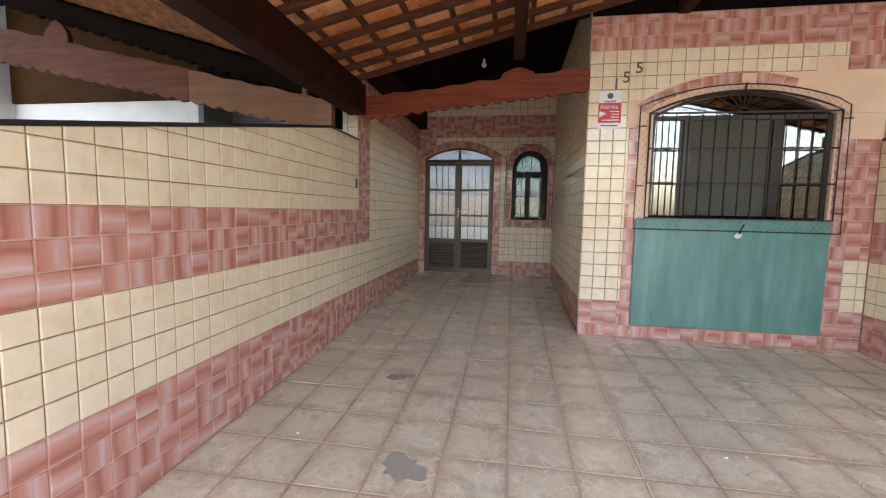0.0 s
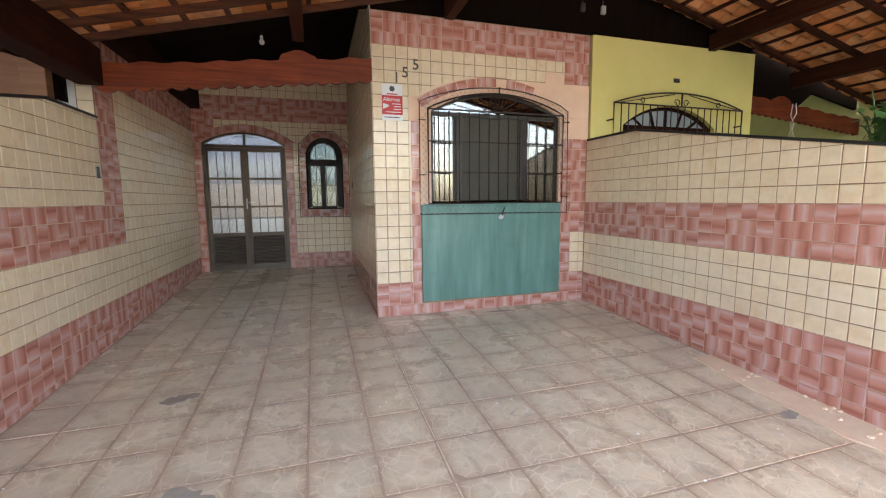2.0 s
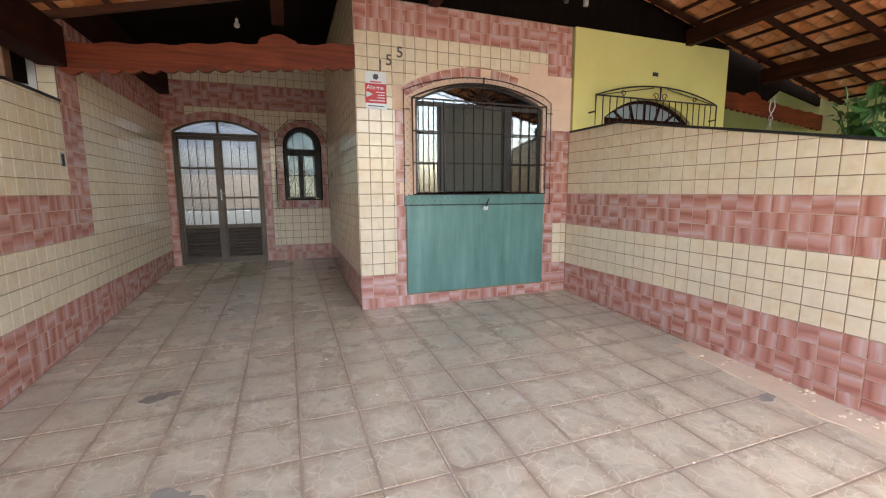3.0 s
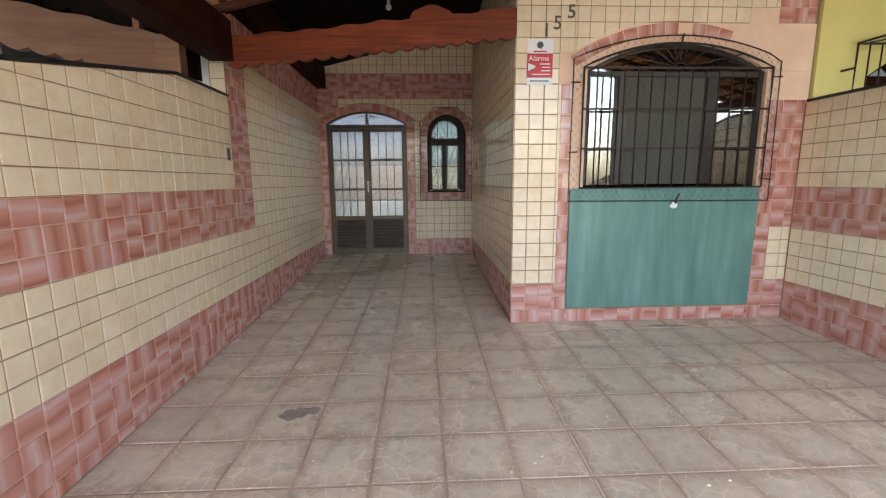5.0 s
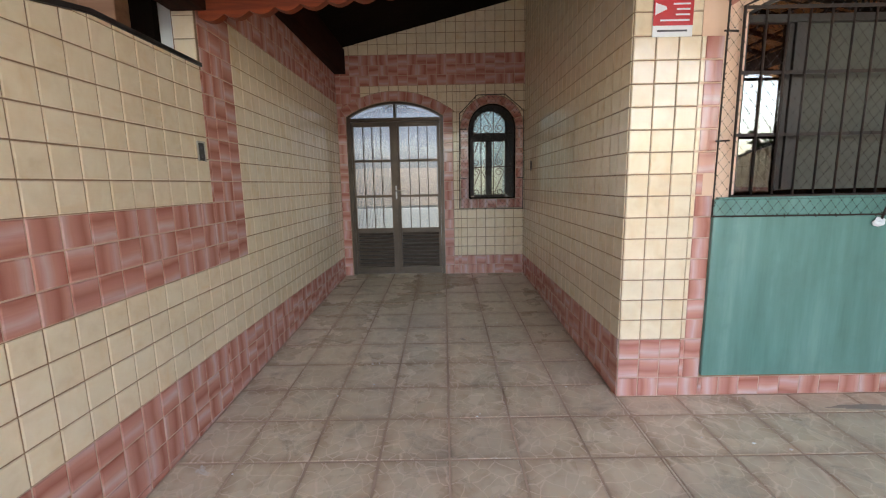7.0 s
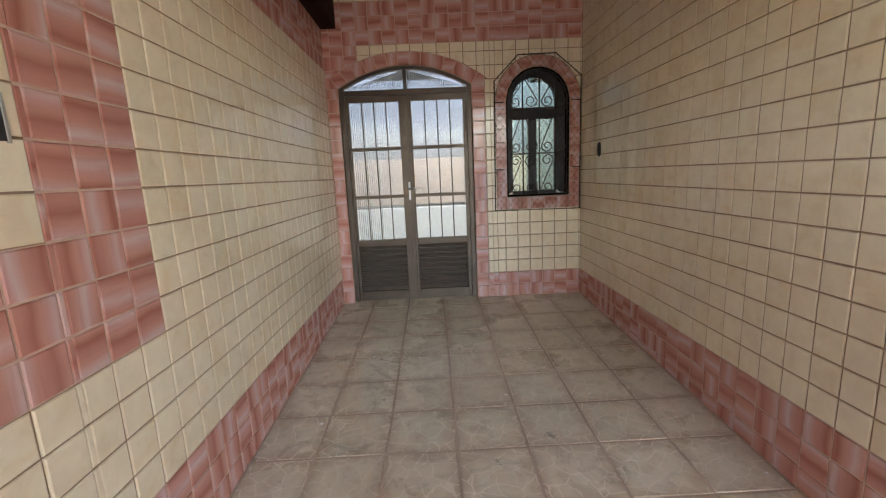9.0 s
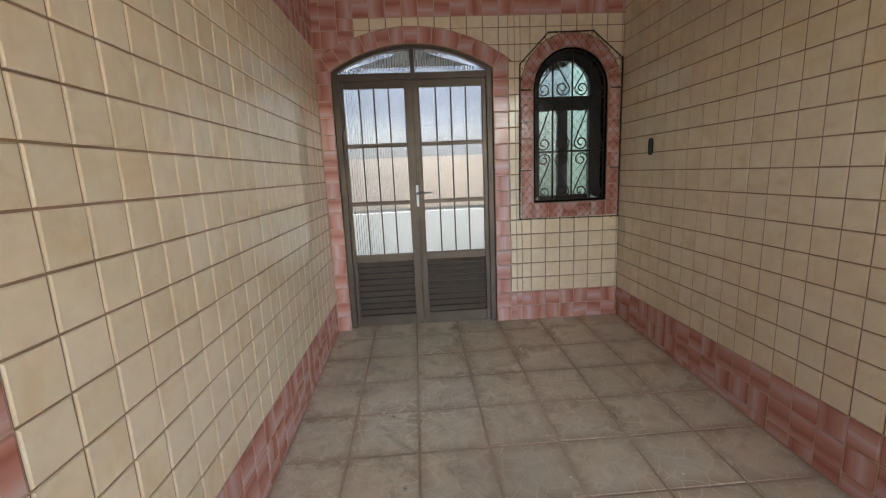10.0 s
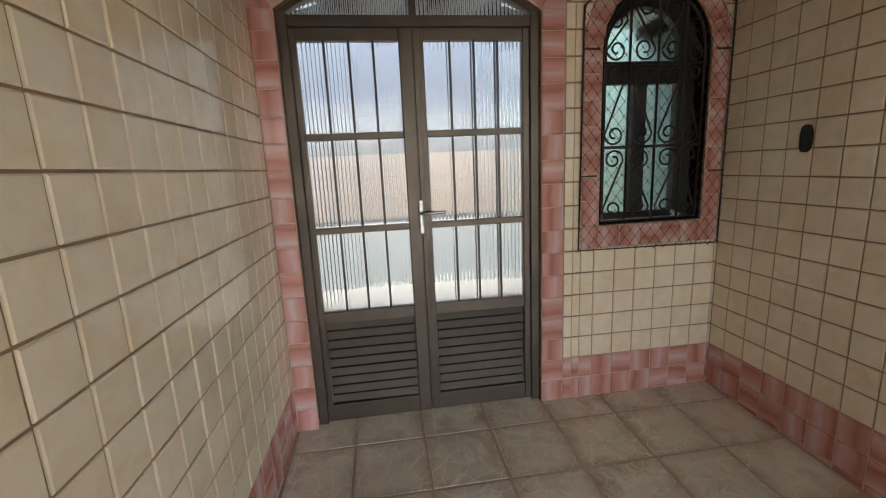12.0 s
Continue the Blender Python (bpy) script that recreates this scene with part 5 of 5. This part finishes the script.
def tile_mesh(name, vs, fs, mats, turn, pitch, idx=None):
    me = bpy.data.meshes.new(name)
    me.from_pydata(vs, [], fs)
    uv = me.uv_layers.new(name="UVMap")
    co, si = math.cos(turn * math.pi / 2), math.sin(turn * math.pi / 2)
    for lp in me.loops:
        x, y, _ = vs[lp.vertex_index]
        x, y = x / pitch, y / pitch
        uv.data[lp.index].uv = (0.5 + co * x - si * y, 0.5 + si * x + co * y)
    for m in mats:
        me.materials.append(m)
    return me


def lay(owner, basis, sign, cells, prefer, pitch=PITCH, gap=0.0034, thick=THICK, edge=0.004, limit=300, piece="tile"):
    """Lays tile pieces on a wall or floor: the preferred ones as parts, the others joined."""
    rng = random.Random(len(cells))
    cells = sorted(cells, key=lambda c: prefer(*[sum(p[k] for p in c[0]) / len(c[0]) for k in (0, 1)]))
    shared = {}
    rest = {}
    bed_v, bed_f = [], []
    for i, (poly, kind) in enumerate(cells):
        poly = ccw([(sign * a, v) for a, v in poly])
        if kind == "pink":
            bed_f.append(tuple(range(len(bed_v), len(bed_v) + len(poly))))
            bed_v.extend([tuple(basis @ Vector((a, v, 0.0015))) for a, v in poly])
        (c0, c1), vs, fs = tile_shape(poly, pitch, gap, thick, edge)
        turn = rng.randrange(4)
        jog = rng.uniform(-0.0006, 0.0006)
        tilt = Euler((rng.gauss(0, 0.004), rng.gauss(0, 0.004), rng.gauss(0, 0.003))).to_matrix().to_4x4()
        m = basis @ Matrix.Translation((c0, c1, jog)) @ tilt
        if i < limit:
            wide, tall = max(p[0] for p in poly) - min(p[0] for p in poly), max(p[1] for p in poly) - min(p[1] for p in poly)
            full = len(poly) == 4 and abs(area(poly) - wide * tall) < 1e-7
            key = (kind, turn, round(wide, 4), round(tall, 4)) if full else None
            me = shared.get(key) if full else None
            if me is None:
                me = tile_mesh(piece, vs, fs, [M[kind]], turn, pitch)
                if full:
                    shared[key] = me
            o = new(piece, me)
            o.parent = owner
            o.matrix_basis = m
        else:
            R = rest.setdefault(kind, ([], [], []))
            b0 = len(R[0])
            co, si = math.cos(turn * math.pi / 2), math.sin(turn * math.pi / 2)
            R[0].extend([tuple(m @ Vector(v)) for v in vs])
            R[1].extend([tuple(b0 + k for k in f) for f in fs])
            R[2].extend([(0.5 + (co * x - si * y) / pitch, 0.5 + (si * x + co * y) / pitch) for x, y, _ in vs])
    if bed_f:
        me = bpy.data.meshes.new("pink_joints")
        me.from_pydata(bed_v, [], bed_f)
        me.materials.append(M["pink_grout"])
        o = new("pink_joints", me)
        o.parent = owner
        tagged(o, kind="stuff")
    for kind, (vs, fs, uvs) in rest.items():
        me = bpy.data.meshes.new("tile_field")
        me.from_pydata(vs, [], fs)
        uv = me.uv_layers.new(name="UVMap")
        idx = np.empty(len(me.loops), dtype=np.int32)
        me.loops.foreach_get("vertex_index", idx)
        uv.data.foreach_set("uv", np.array(uvs, dtype=np.float32)[idx].ravel())
        me.materials.append(M[kind])
        o = new("tile_field", me)
        o.parent = owner
        tagged(o, kind="stuff")


def wall_basis(origin, u, n):
    u, n = Vector(u), Vector(n)
    v = Vector((0, 0, 1))
    b = Matrix((u, v, n)).transposed().to_4x4()
    b.translation = origin
    return b


B_LEFT = wall_basis((LEFT, 0, 0), (0, 1, 0), (1, 0, 0))
B_RIGHT = wall_basis((RIGHT, 0, 0), (0, -1, 0), (-1, 0, 0))
B_CORR = wall_basis((CORR, 0, 0), (0, -1, 0), (-1, 0, 0))
B_FRONT = wall_basis((0, FRONT, 0), (1, 0, 0), (0, -1, 0))
B_BACK = wall_basis((0, BACK, 0), (1, 0, 0), (0, -1, 0))
floor_cut = (SLOPE, -1, SLOPE * FRONT)
SKIRT, BAND0, BAND1, LINTEL = ROW0 + 3 * PITCH, ROW0 + 7 * PITCH, ROW0 + 10 * PITCH, ROW0 + 19 * PITCH
band = lambda z: z < SKIRT or BAND0 < z < BAND1


def k_left(y, z):
    if y < 4.797:
        return "pink" if band(z) else "cream"
    if y < 5.187:
        return "pink" if z < SKIRT or z > BAND0 else "cream"
    return "pink" if z < SKIRT or z > LINTEL else "cream"


S1 = 0.193
cells = grid(Y0, STEP, -0.4, 2.09, 4.797, k_left, cuts=[floor_cut, (-S1, 1, 2.09 - S1 * 4.03)], pa=0.1302, vo=ROW0 + 0.01)
cells += grid(STEP, BACK - 0.004, -0.2, 3.05, 4.797, k_left, cuts=[floor_cut], pa=0.1302, vo=ROW0 + 0.01)
lay(wall_left, B_LEFT, 1, cells, lambda a, v: abs(a - 3.2))
S2 = 0.197
cells = grid(Y0, FRONT - 0.008, -0.4, 2.04, 2.031, lambda y, z: "pink" if band(z) else "cream", cuts=[floor_cut, (-S2, 1, 2.04 - S2 * 3.92)], pa=0.1303, vo=ROW0 - 0.014)
lay(wall_right, B_RIGHT, -1, cells, lambda a, v: abs(a - 3.2))
cells = grid(FRONT + 0.002, BACK - 0.004, -0.1, 3.7, FRONT + 0.002, lambda y, z: "pink" if z < SKIRT else "cream", cuts=[floor_cut], pa=0.1305)
lay(wall_corridor, B_CORR, -1, cells, lambda a, v: abs(a - 6.6) + 0.3 * abs(v - 1.2))


def k_front(x, z):
    if z > 2.968:
        return "pink"
    if z > 2.58:
        if x > 3.2:
            return "pink" if z > 2.70 else None
        return None if (x > 2.72 and z < 2.70) or (x > 2.98 and z < 2.80) else "cream"
    if z < 0.10:
        return "pink"
    if x < 1.235:
        return "pink" if z < SKIRT else "cream"
    if x > 3.10:
        if z > 2.04:
            return None
        if x > 3.27 and SKIRT < z < BAND0:
            return "cream"
        return "pink"
    return "cream" if z > 2.45 and x < 1.75 else None


cells = grid(CORR, 1.235, 0.0, 3.302, CORR, k_front, pa=0.13)
cells += grid(1.235, RIGHT - 0.008, 0.0, 3.302, CORR, k_front, rects=[(1.235, 1.37, 0.13, 2.2), (1.37, 3.157, 0.13, 1.27), (1.385, 3.155, 1.27, 2.40)], arches=[(*RING, 0.11)], pa=0.13)
# a sliver of cream and a pink column beside the window
for k in range(1, 17):
    z0, z1 = ROW0 + k * PITCH, ROW0 + (k + 1) * PITCH
    cells.append(([(1.235, z0), (1.259, z0), (1.259, z1), (1.235, z1)], "cream" if k > 2 else "pink"))
    wide = 1.30 if k == 10 else 1.368
    cells.append(([(1.259, z0), (wide, z0), (wide, z1), (1.259, z1)], "pink"))
cells += ring_cells(*RING, 0.105, 16, lambda f: f < 0.5 or 0.585 < f < 0.74)
lay(wall_front, B_FRONT, 1, cells, lambda a, v: a)


BELT = 2.676


def k_back(x, z):
    if z < SKIRT or BELT < z < BELT + 3 * PITCH:
        return "pink"
    return "pink" if x < -1.36 and z < 3.0 else "cream"


SR = 0.107
arch_d = (dc, dh, ds, dr, 0.125)
arch_s = (sc, sh, ss, sr, SR)
holes = [(LEFT + 0.0, dc + dh + 0.13, 0, ds), (sc - sh - SR, sc + sh + SR, 1.045, ss)]
cells = grid(LEFT, CORR - 0.007, 0.1, BELT, -0.068, k_back, cuts=[floor_cut], rects=holes, arches=[arch_d, arch_s], pa=0.1277, vo=ROW0 + 0.006)
cells += grid(LEFT, CORR - 0.007, BELT, 3.75, -0.068, k_back, pa=0.1277, vo=BELT)
for k in range(17):
    z0, z1 = 0.127 + k * PITCH, min(0.127 + (k + 1) * PITCH, ds)
    cells.append(([(LEFT + 0.007, z0), (dc - dh, z0), (dc - dh, z1), (LEFT + 0.007, z1)], "pink"))
    cells.append(([(dc + dh, z0), (dc + dh + 0.128, z0), (dc + dh + 0.128, z1), (dc + dh, z1)], "pink"))
cells += ring_cells(*DOOR, 0.125, 13)
cells += ring_cells(*SMALL, SR, 9)
for c_, h_, s_, r_, w_ in ((*DOOR, 0.128),):
    ends = arc(c_, h_, s_, r_, 9, 0.125)
    for sx, e_ in ((-1, ends[0]), (1, ends[-1])):
        cells.append(([(c_ + sx * h_, s_), (c_ + sx * (h_ + w_), s_), (c_ + sx * (h_ + w_), max(s_ + 0.03, e_[1])), e_], "pink"))
for k in range(8):
    z0, z1 = 1.045 + k * 0.13375, 1.045 + (k + 1) * 0.13375
    for a0, a1 in ((sc - sh - SR, sc - sh), (sc + sh, sc + sh + SR)):
        cells.append(([(a0, z0), (a1, z0), (a1, z1), (a0, z1)], "pink"))
for k in range(5):
    w_ = 2 * sh / 5
    cells.append(([(sc - sh + k * w_, 1.045), (sc - sh + (k + 1) * w_, 1.045), (sc - sh + (k + 1) * w_, 1.17), (sc - sh + k * w_, 1.17)], "pink"))
lay(wall_back, B_BACK, 1, cells, lambda a, v: v)

# end face of the tall boundary wall
end = part("wall_left_end", boxes((-1.805, LEFT - 0.001, STEP - 0.012, STEP - 0.0005, 2.09, 2.66)), M["grout"], kind="structure")
cells = [([(-1.80, z), (LEFT - 0.002, z), (LEFT - 0.002, z + PITCH), (-1.80, z + PITCH)], "cream") for z in (2.115, 2.242, 2.369, 2.496)]
lay(end, wall_basis((0, STEP - 0.012, 0), (1, 0, 0), (0, -1, 0)), 1, cells, lambda a, v: v)

# floor tiles on the sloping slab
cells = []
cs = math.cos(math.atan(SLOPE))
for i in range(-1, 14):
    for j in range(-27, 2):
        x0, y0_ = -1.34 + i * FT, 7.835 + j * FT
        p = [(x0, y0_), (x0 + FT, y0_), (x0 + FT, y0_ + FT), (x0, y0_ + FT)]
        p = clip(clip(clip(clip(p, -1, 0, -(LEFT + 0.008)), 1, 0, RIGHT - 0.008), 0, -1, -Y0), 0, 1, BACK + 0.1)
        if len(p) < 3:
            continue
        for q in minus_rect(p, CORR - 0.008, 5, FRONT - 0.008, 12):
            cells.append(([(a, (v - FRONT) / cs) for a, v in q], "floor"))
B_FLOOR = Matrix.Translation((0, FRONT, -0.0035)) @ rot
lay(floor, B_FLOOR, 1, cells, lambda a, v: abs(v + 1.0), FT, 0.0058, 0.0045, 0.0035, 300, "floor_tile")

# cement patch along the wall foot
rng = random.Random(5)
edge_pts = []
for k in range(31):
    y = 2.86 - k * 0.13
    x = 3.315 - 0.075 * min(1, (2.86 - y) / 0.6) - 0.05 * math.exp(-((y - 1.74) / 0.12) ** 2) + rng.uniform(-0.014, 0.014)
    edge_pts.append((x, y))
bm = bmesh.new()
prism(bm, edge_pts + [(RIGHT - 0.006, edge_pts[-1][1]), (RIGHT - 0.006, 2.87)], lambda a, v, n: Vector((a, v, ground(v) + 0.010 + n)), 0.02)
part("cement_patch", bm, M["cement"], kind="structure")


def floor_stain(x, y, rx, ry, mat, seed):
    """A thin ragged smear of dried cement or oil on the tiles."""
    q = random.Random(seed)
    ph = [q.uniform(0, 6.28) for _ in range(4)]
    pts = []
    for k in range(40):
        a = k * math.pi / 20
        w = 1 + 0.25 * math.sin(2 * a + ph[0]) + 0.12 * math.sin(3 * a + ph[1]) + 0.1 * math.sin(7 * a + ph[2]) + q.uniform(-0.1, 0.1)
        pts.append((x + rx * w * math.cos(a), y + ry * w * math.sin(a)))
    part("floor_stain", prism(bmesh.new(), pts, lambda a, v, n: Vector((a, v, ground(v) + 0.0022 + n)), 0.001), M[mat], kind="structure")


for k, row in enumerate(((-0.44, 2.23, 0.13, 0.10, "stain"), (-0.76, 3.35, 0.11, 0.06, "soot"), (3.17, 1.97, 0.09, 0.045, "stain"), (2.3, 4.6, 0.22, 0.025, "stain"))):
    floor_stain(*row, 30 + k)
r = thing("rubble", (3.5, 1.9, ground(1.9)), "crumbs of broken mortar along the wall foot", "rubble", kind="stuff")
bm = bmesh.new()
for k in range(60):
    y = rng.uniform(-0.5, 2.6)
    s = rng.uniform(0.006, 0.02)
    bmesh.ops.create_icosphere(bm, subdivisions=1, radius=s, matrix=Matrix.Translation((3.515 - rng.random() ** 3 * 0.2, y, ground(y) + 0.008 + s * 0.4)) @ Matrix.Diagonal((1.4, 1, 0.6, 1)))
ob = part("crumbs", bm, M["cement"], r, kind="stuff")
bm = bmesh.new()
for k in range(70):
    x, y = rng.uniform(-1.5, 3.3), rng.uniform(0.8, 7.9)
    if x > 0.8 and y > 4.7:
        continue
    s = rng.uniform(0.003, 0.008)
    bmesh.ops.create_icosphere(bm, subdivisions=1, radius=s, matrix=Matrix.Translation((x, y, ground(y) + 0.003 + s * 0.4)) @ Matrix.Diagonal((1.5, 1, 0.6, 1)))
l = thing("litter", (0, 3, ground(3)), "scattered pale flakes of paint and grit on the floor", "litter", kind="stuff")
part("flakes", bm, M["paper"], l, kind="stuff")


# ---- clay roof tiles ----
def roof_profile(side):
    """One S-shaped clay tile: x down the slope, y across, seen from both faces."""
    n, L_, W_, th = 10, 0.41, 0.205, 0.012
    vs, fs = [], []
    for k, off in ((0, 0.0), (1, th)):
        for i in range(2):
            for j in range(n + 1):
                f = j / n
                h = 0.034 * math.sin(2 * math.pi * f) + (0.010 if f > 0.92 else 0)
                vs.append((i * L_, (f - 0.5) * W_ * (1.0 - 0.04 * i), h + off + 0.018 * i))
    c = n + 1
    for j in range(n):
        fs.append((j, c + j, c + j + 1, j + 1))
        fs.append((2 * c + j, 2 * c + j + 1, 3 * c + j + 1, 3 * c + j))
        fs.append((j, j + 1, 2 * c + j + 1, 2 * c + j))
        fs.append((c + j, 3 * c + j, 3 * c + j + 1, c + j + 1))
    fs += [(0, 2 * c, 3 * c, c), (n, c + n, 3 * c + n, 2 * c + n)]
    return vs, fs


def roof_slope(name, x_top, side, fall, zfun, rows, y1, cols, label, limit, mat="clay"):
    rvs, rfs = roof_profile(side)
    ang = math.atan(fall)
    roof = thing(name, (x_top, y1, zfun(x_top)), label, "roof", kind="structure")
    me = bpy.data.meshes.new("roof_tile")
    me.from_pydata(rvs, [], rfs)
    me.materials.append(M[mat])
    rng = random.Random(rows)
    jobs = []
    for r_ in range(rows):
        for c_ in range(cols):
            x = x_top + side * 0.355 * r_
            y = y1 - 0.1 - c_ * 0.197
            jobs.append((y, x))
    jobs.sort(key=lambda q: abs(q[0] - 3.6) + 0.4 * abs(q[1] - 0.5))
    vs, fs = [], []
    for i, (y, x) in enumerate(jobs):
        m = Matrix.Translation((x, y + rng.uniform(-0.006, 0.006), zfun(x) + 0.128)) @ Matrix.Rotation(0 if side > 0 else math.pi, 4, "Z") @ Matrix.Rotation(ang + rng.gauss(0, 0.006), 4, "Y") @ Matrix.Rotation(rng.gauss(0, 0.012), 4, "Z")
        if i < limit:
            o = new("roof_tile", me)
            o.parent = roof
            o.matrix_parent_inverse = Matrix.Translation(-Vector(roof.location))
            o.matrix_basis = m
        else:
            b0 = len(vs)
            vs += [tuple(m @ Vector(v)) for v in rvs]
            fs += [tuple(b0 + k for k in f) for f in rfs]
    if vs:
        mj = bpy.data.meshes.new("tile_rows")
        mj.from_pydata(vs, [], fs)
        mj.materials.append(M[mat])
        o = new("tile_rows", mj)
        o.parent = roof
        o.matrix_parent_inverse = Matrix.Translation(-Vector(roof.location))
        tagged(o, kind="stuff")


roof_slope("roof_left", RIDGE - 0.02, -1, FALL, rafter_z, 15, 4.84, 32, "orange clay tile roof over the carport", 300)
roof_slope("roof_right", RIDGE + 0.02, 1, FALL, rafter_z, 15, 4.84, 32, "orange clay tile roof over the neighbouring carport", 300)
roof_slope("roof_far", -9.0, 1, 0.30, lambda x: lroof(x) - 0.06, 20, 4.84, 26, "weathered clay tile roof of the house beyond the boundary wall", 120, "old_clay")
# unseen sheets added above the roof tiles to keep sky light out
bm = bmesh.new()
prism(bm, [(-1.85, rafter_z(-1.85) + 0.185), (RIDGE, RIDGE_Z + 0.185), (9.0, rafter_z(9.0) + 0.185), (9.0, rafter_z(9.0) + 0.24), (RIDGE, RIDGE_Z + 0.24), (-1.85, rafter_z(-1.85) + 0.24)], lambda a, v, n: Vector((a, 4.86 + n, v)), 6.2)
part("roof_lining", bm, M["shade_wood"], kind="structure")
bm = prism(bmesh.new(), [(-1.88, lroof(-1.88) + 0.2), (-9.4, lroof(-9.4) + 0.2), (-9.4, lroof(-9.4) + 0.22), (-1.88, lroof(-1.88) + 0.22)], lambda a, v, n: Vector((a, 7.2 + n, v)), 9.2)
part("roof_lining_2", bm, M["shade_wood"], kind="structure")
# unseen slab added over the rooms to block the sky
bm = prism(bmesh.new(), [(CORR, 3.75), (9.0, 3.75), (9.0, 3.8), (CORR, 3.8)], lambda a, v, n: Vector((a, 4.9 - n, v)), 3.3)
part("ceiling_rooms", bm, M["shade_wood"], kind="structure")
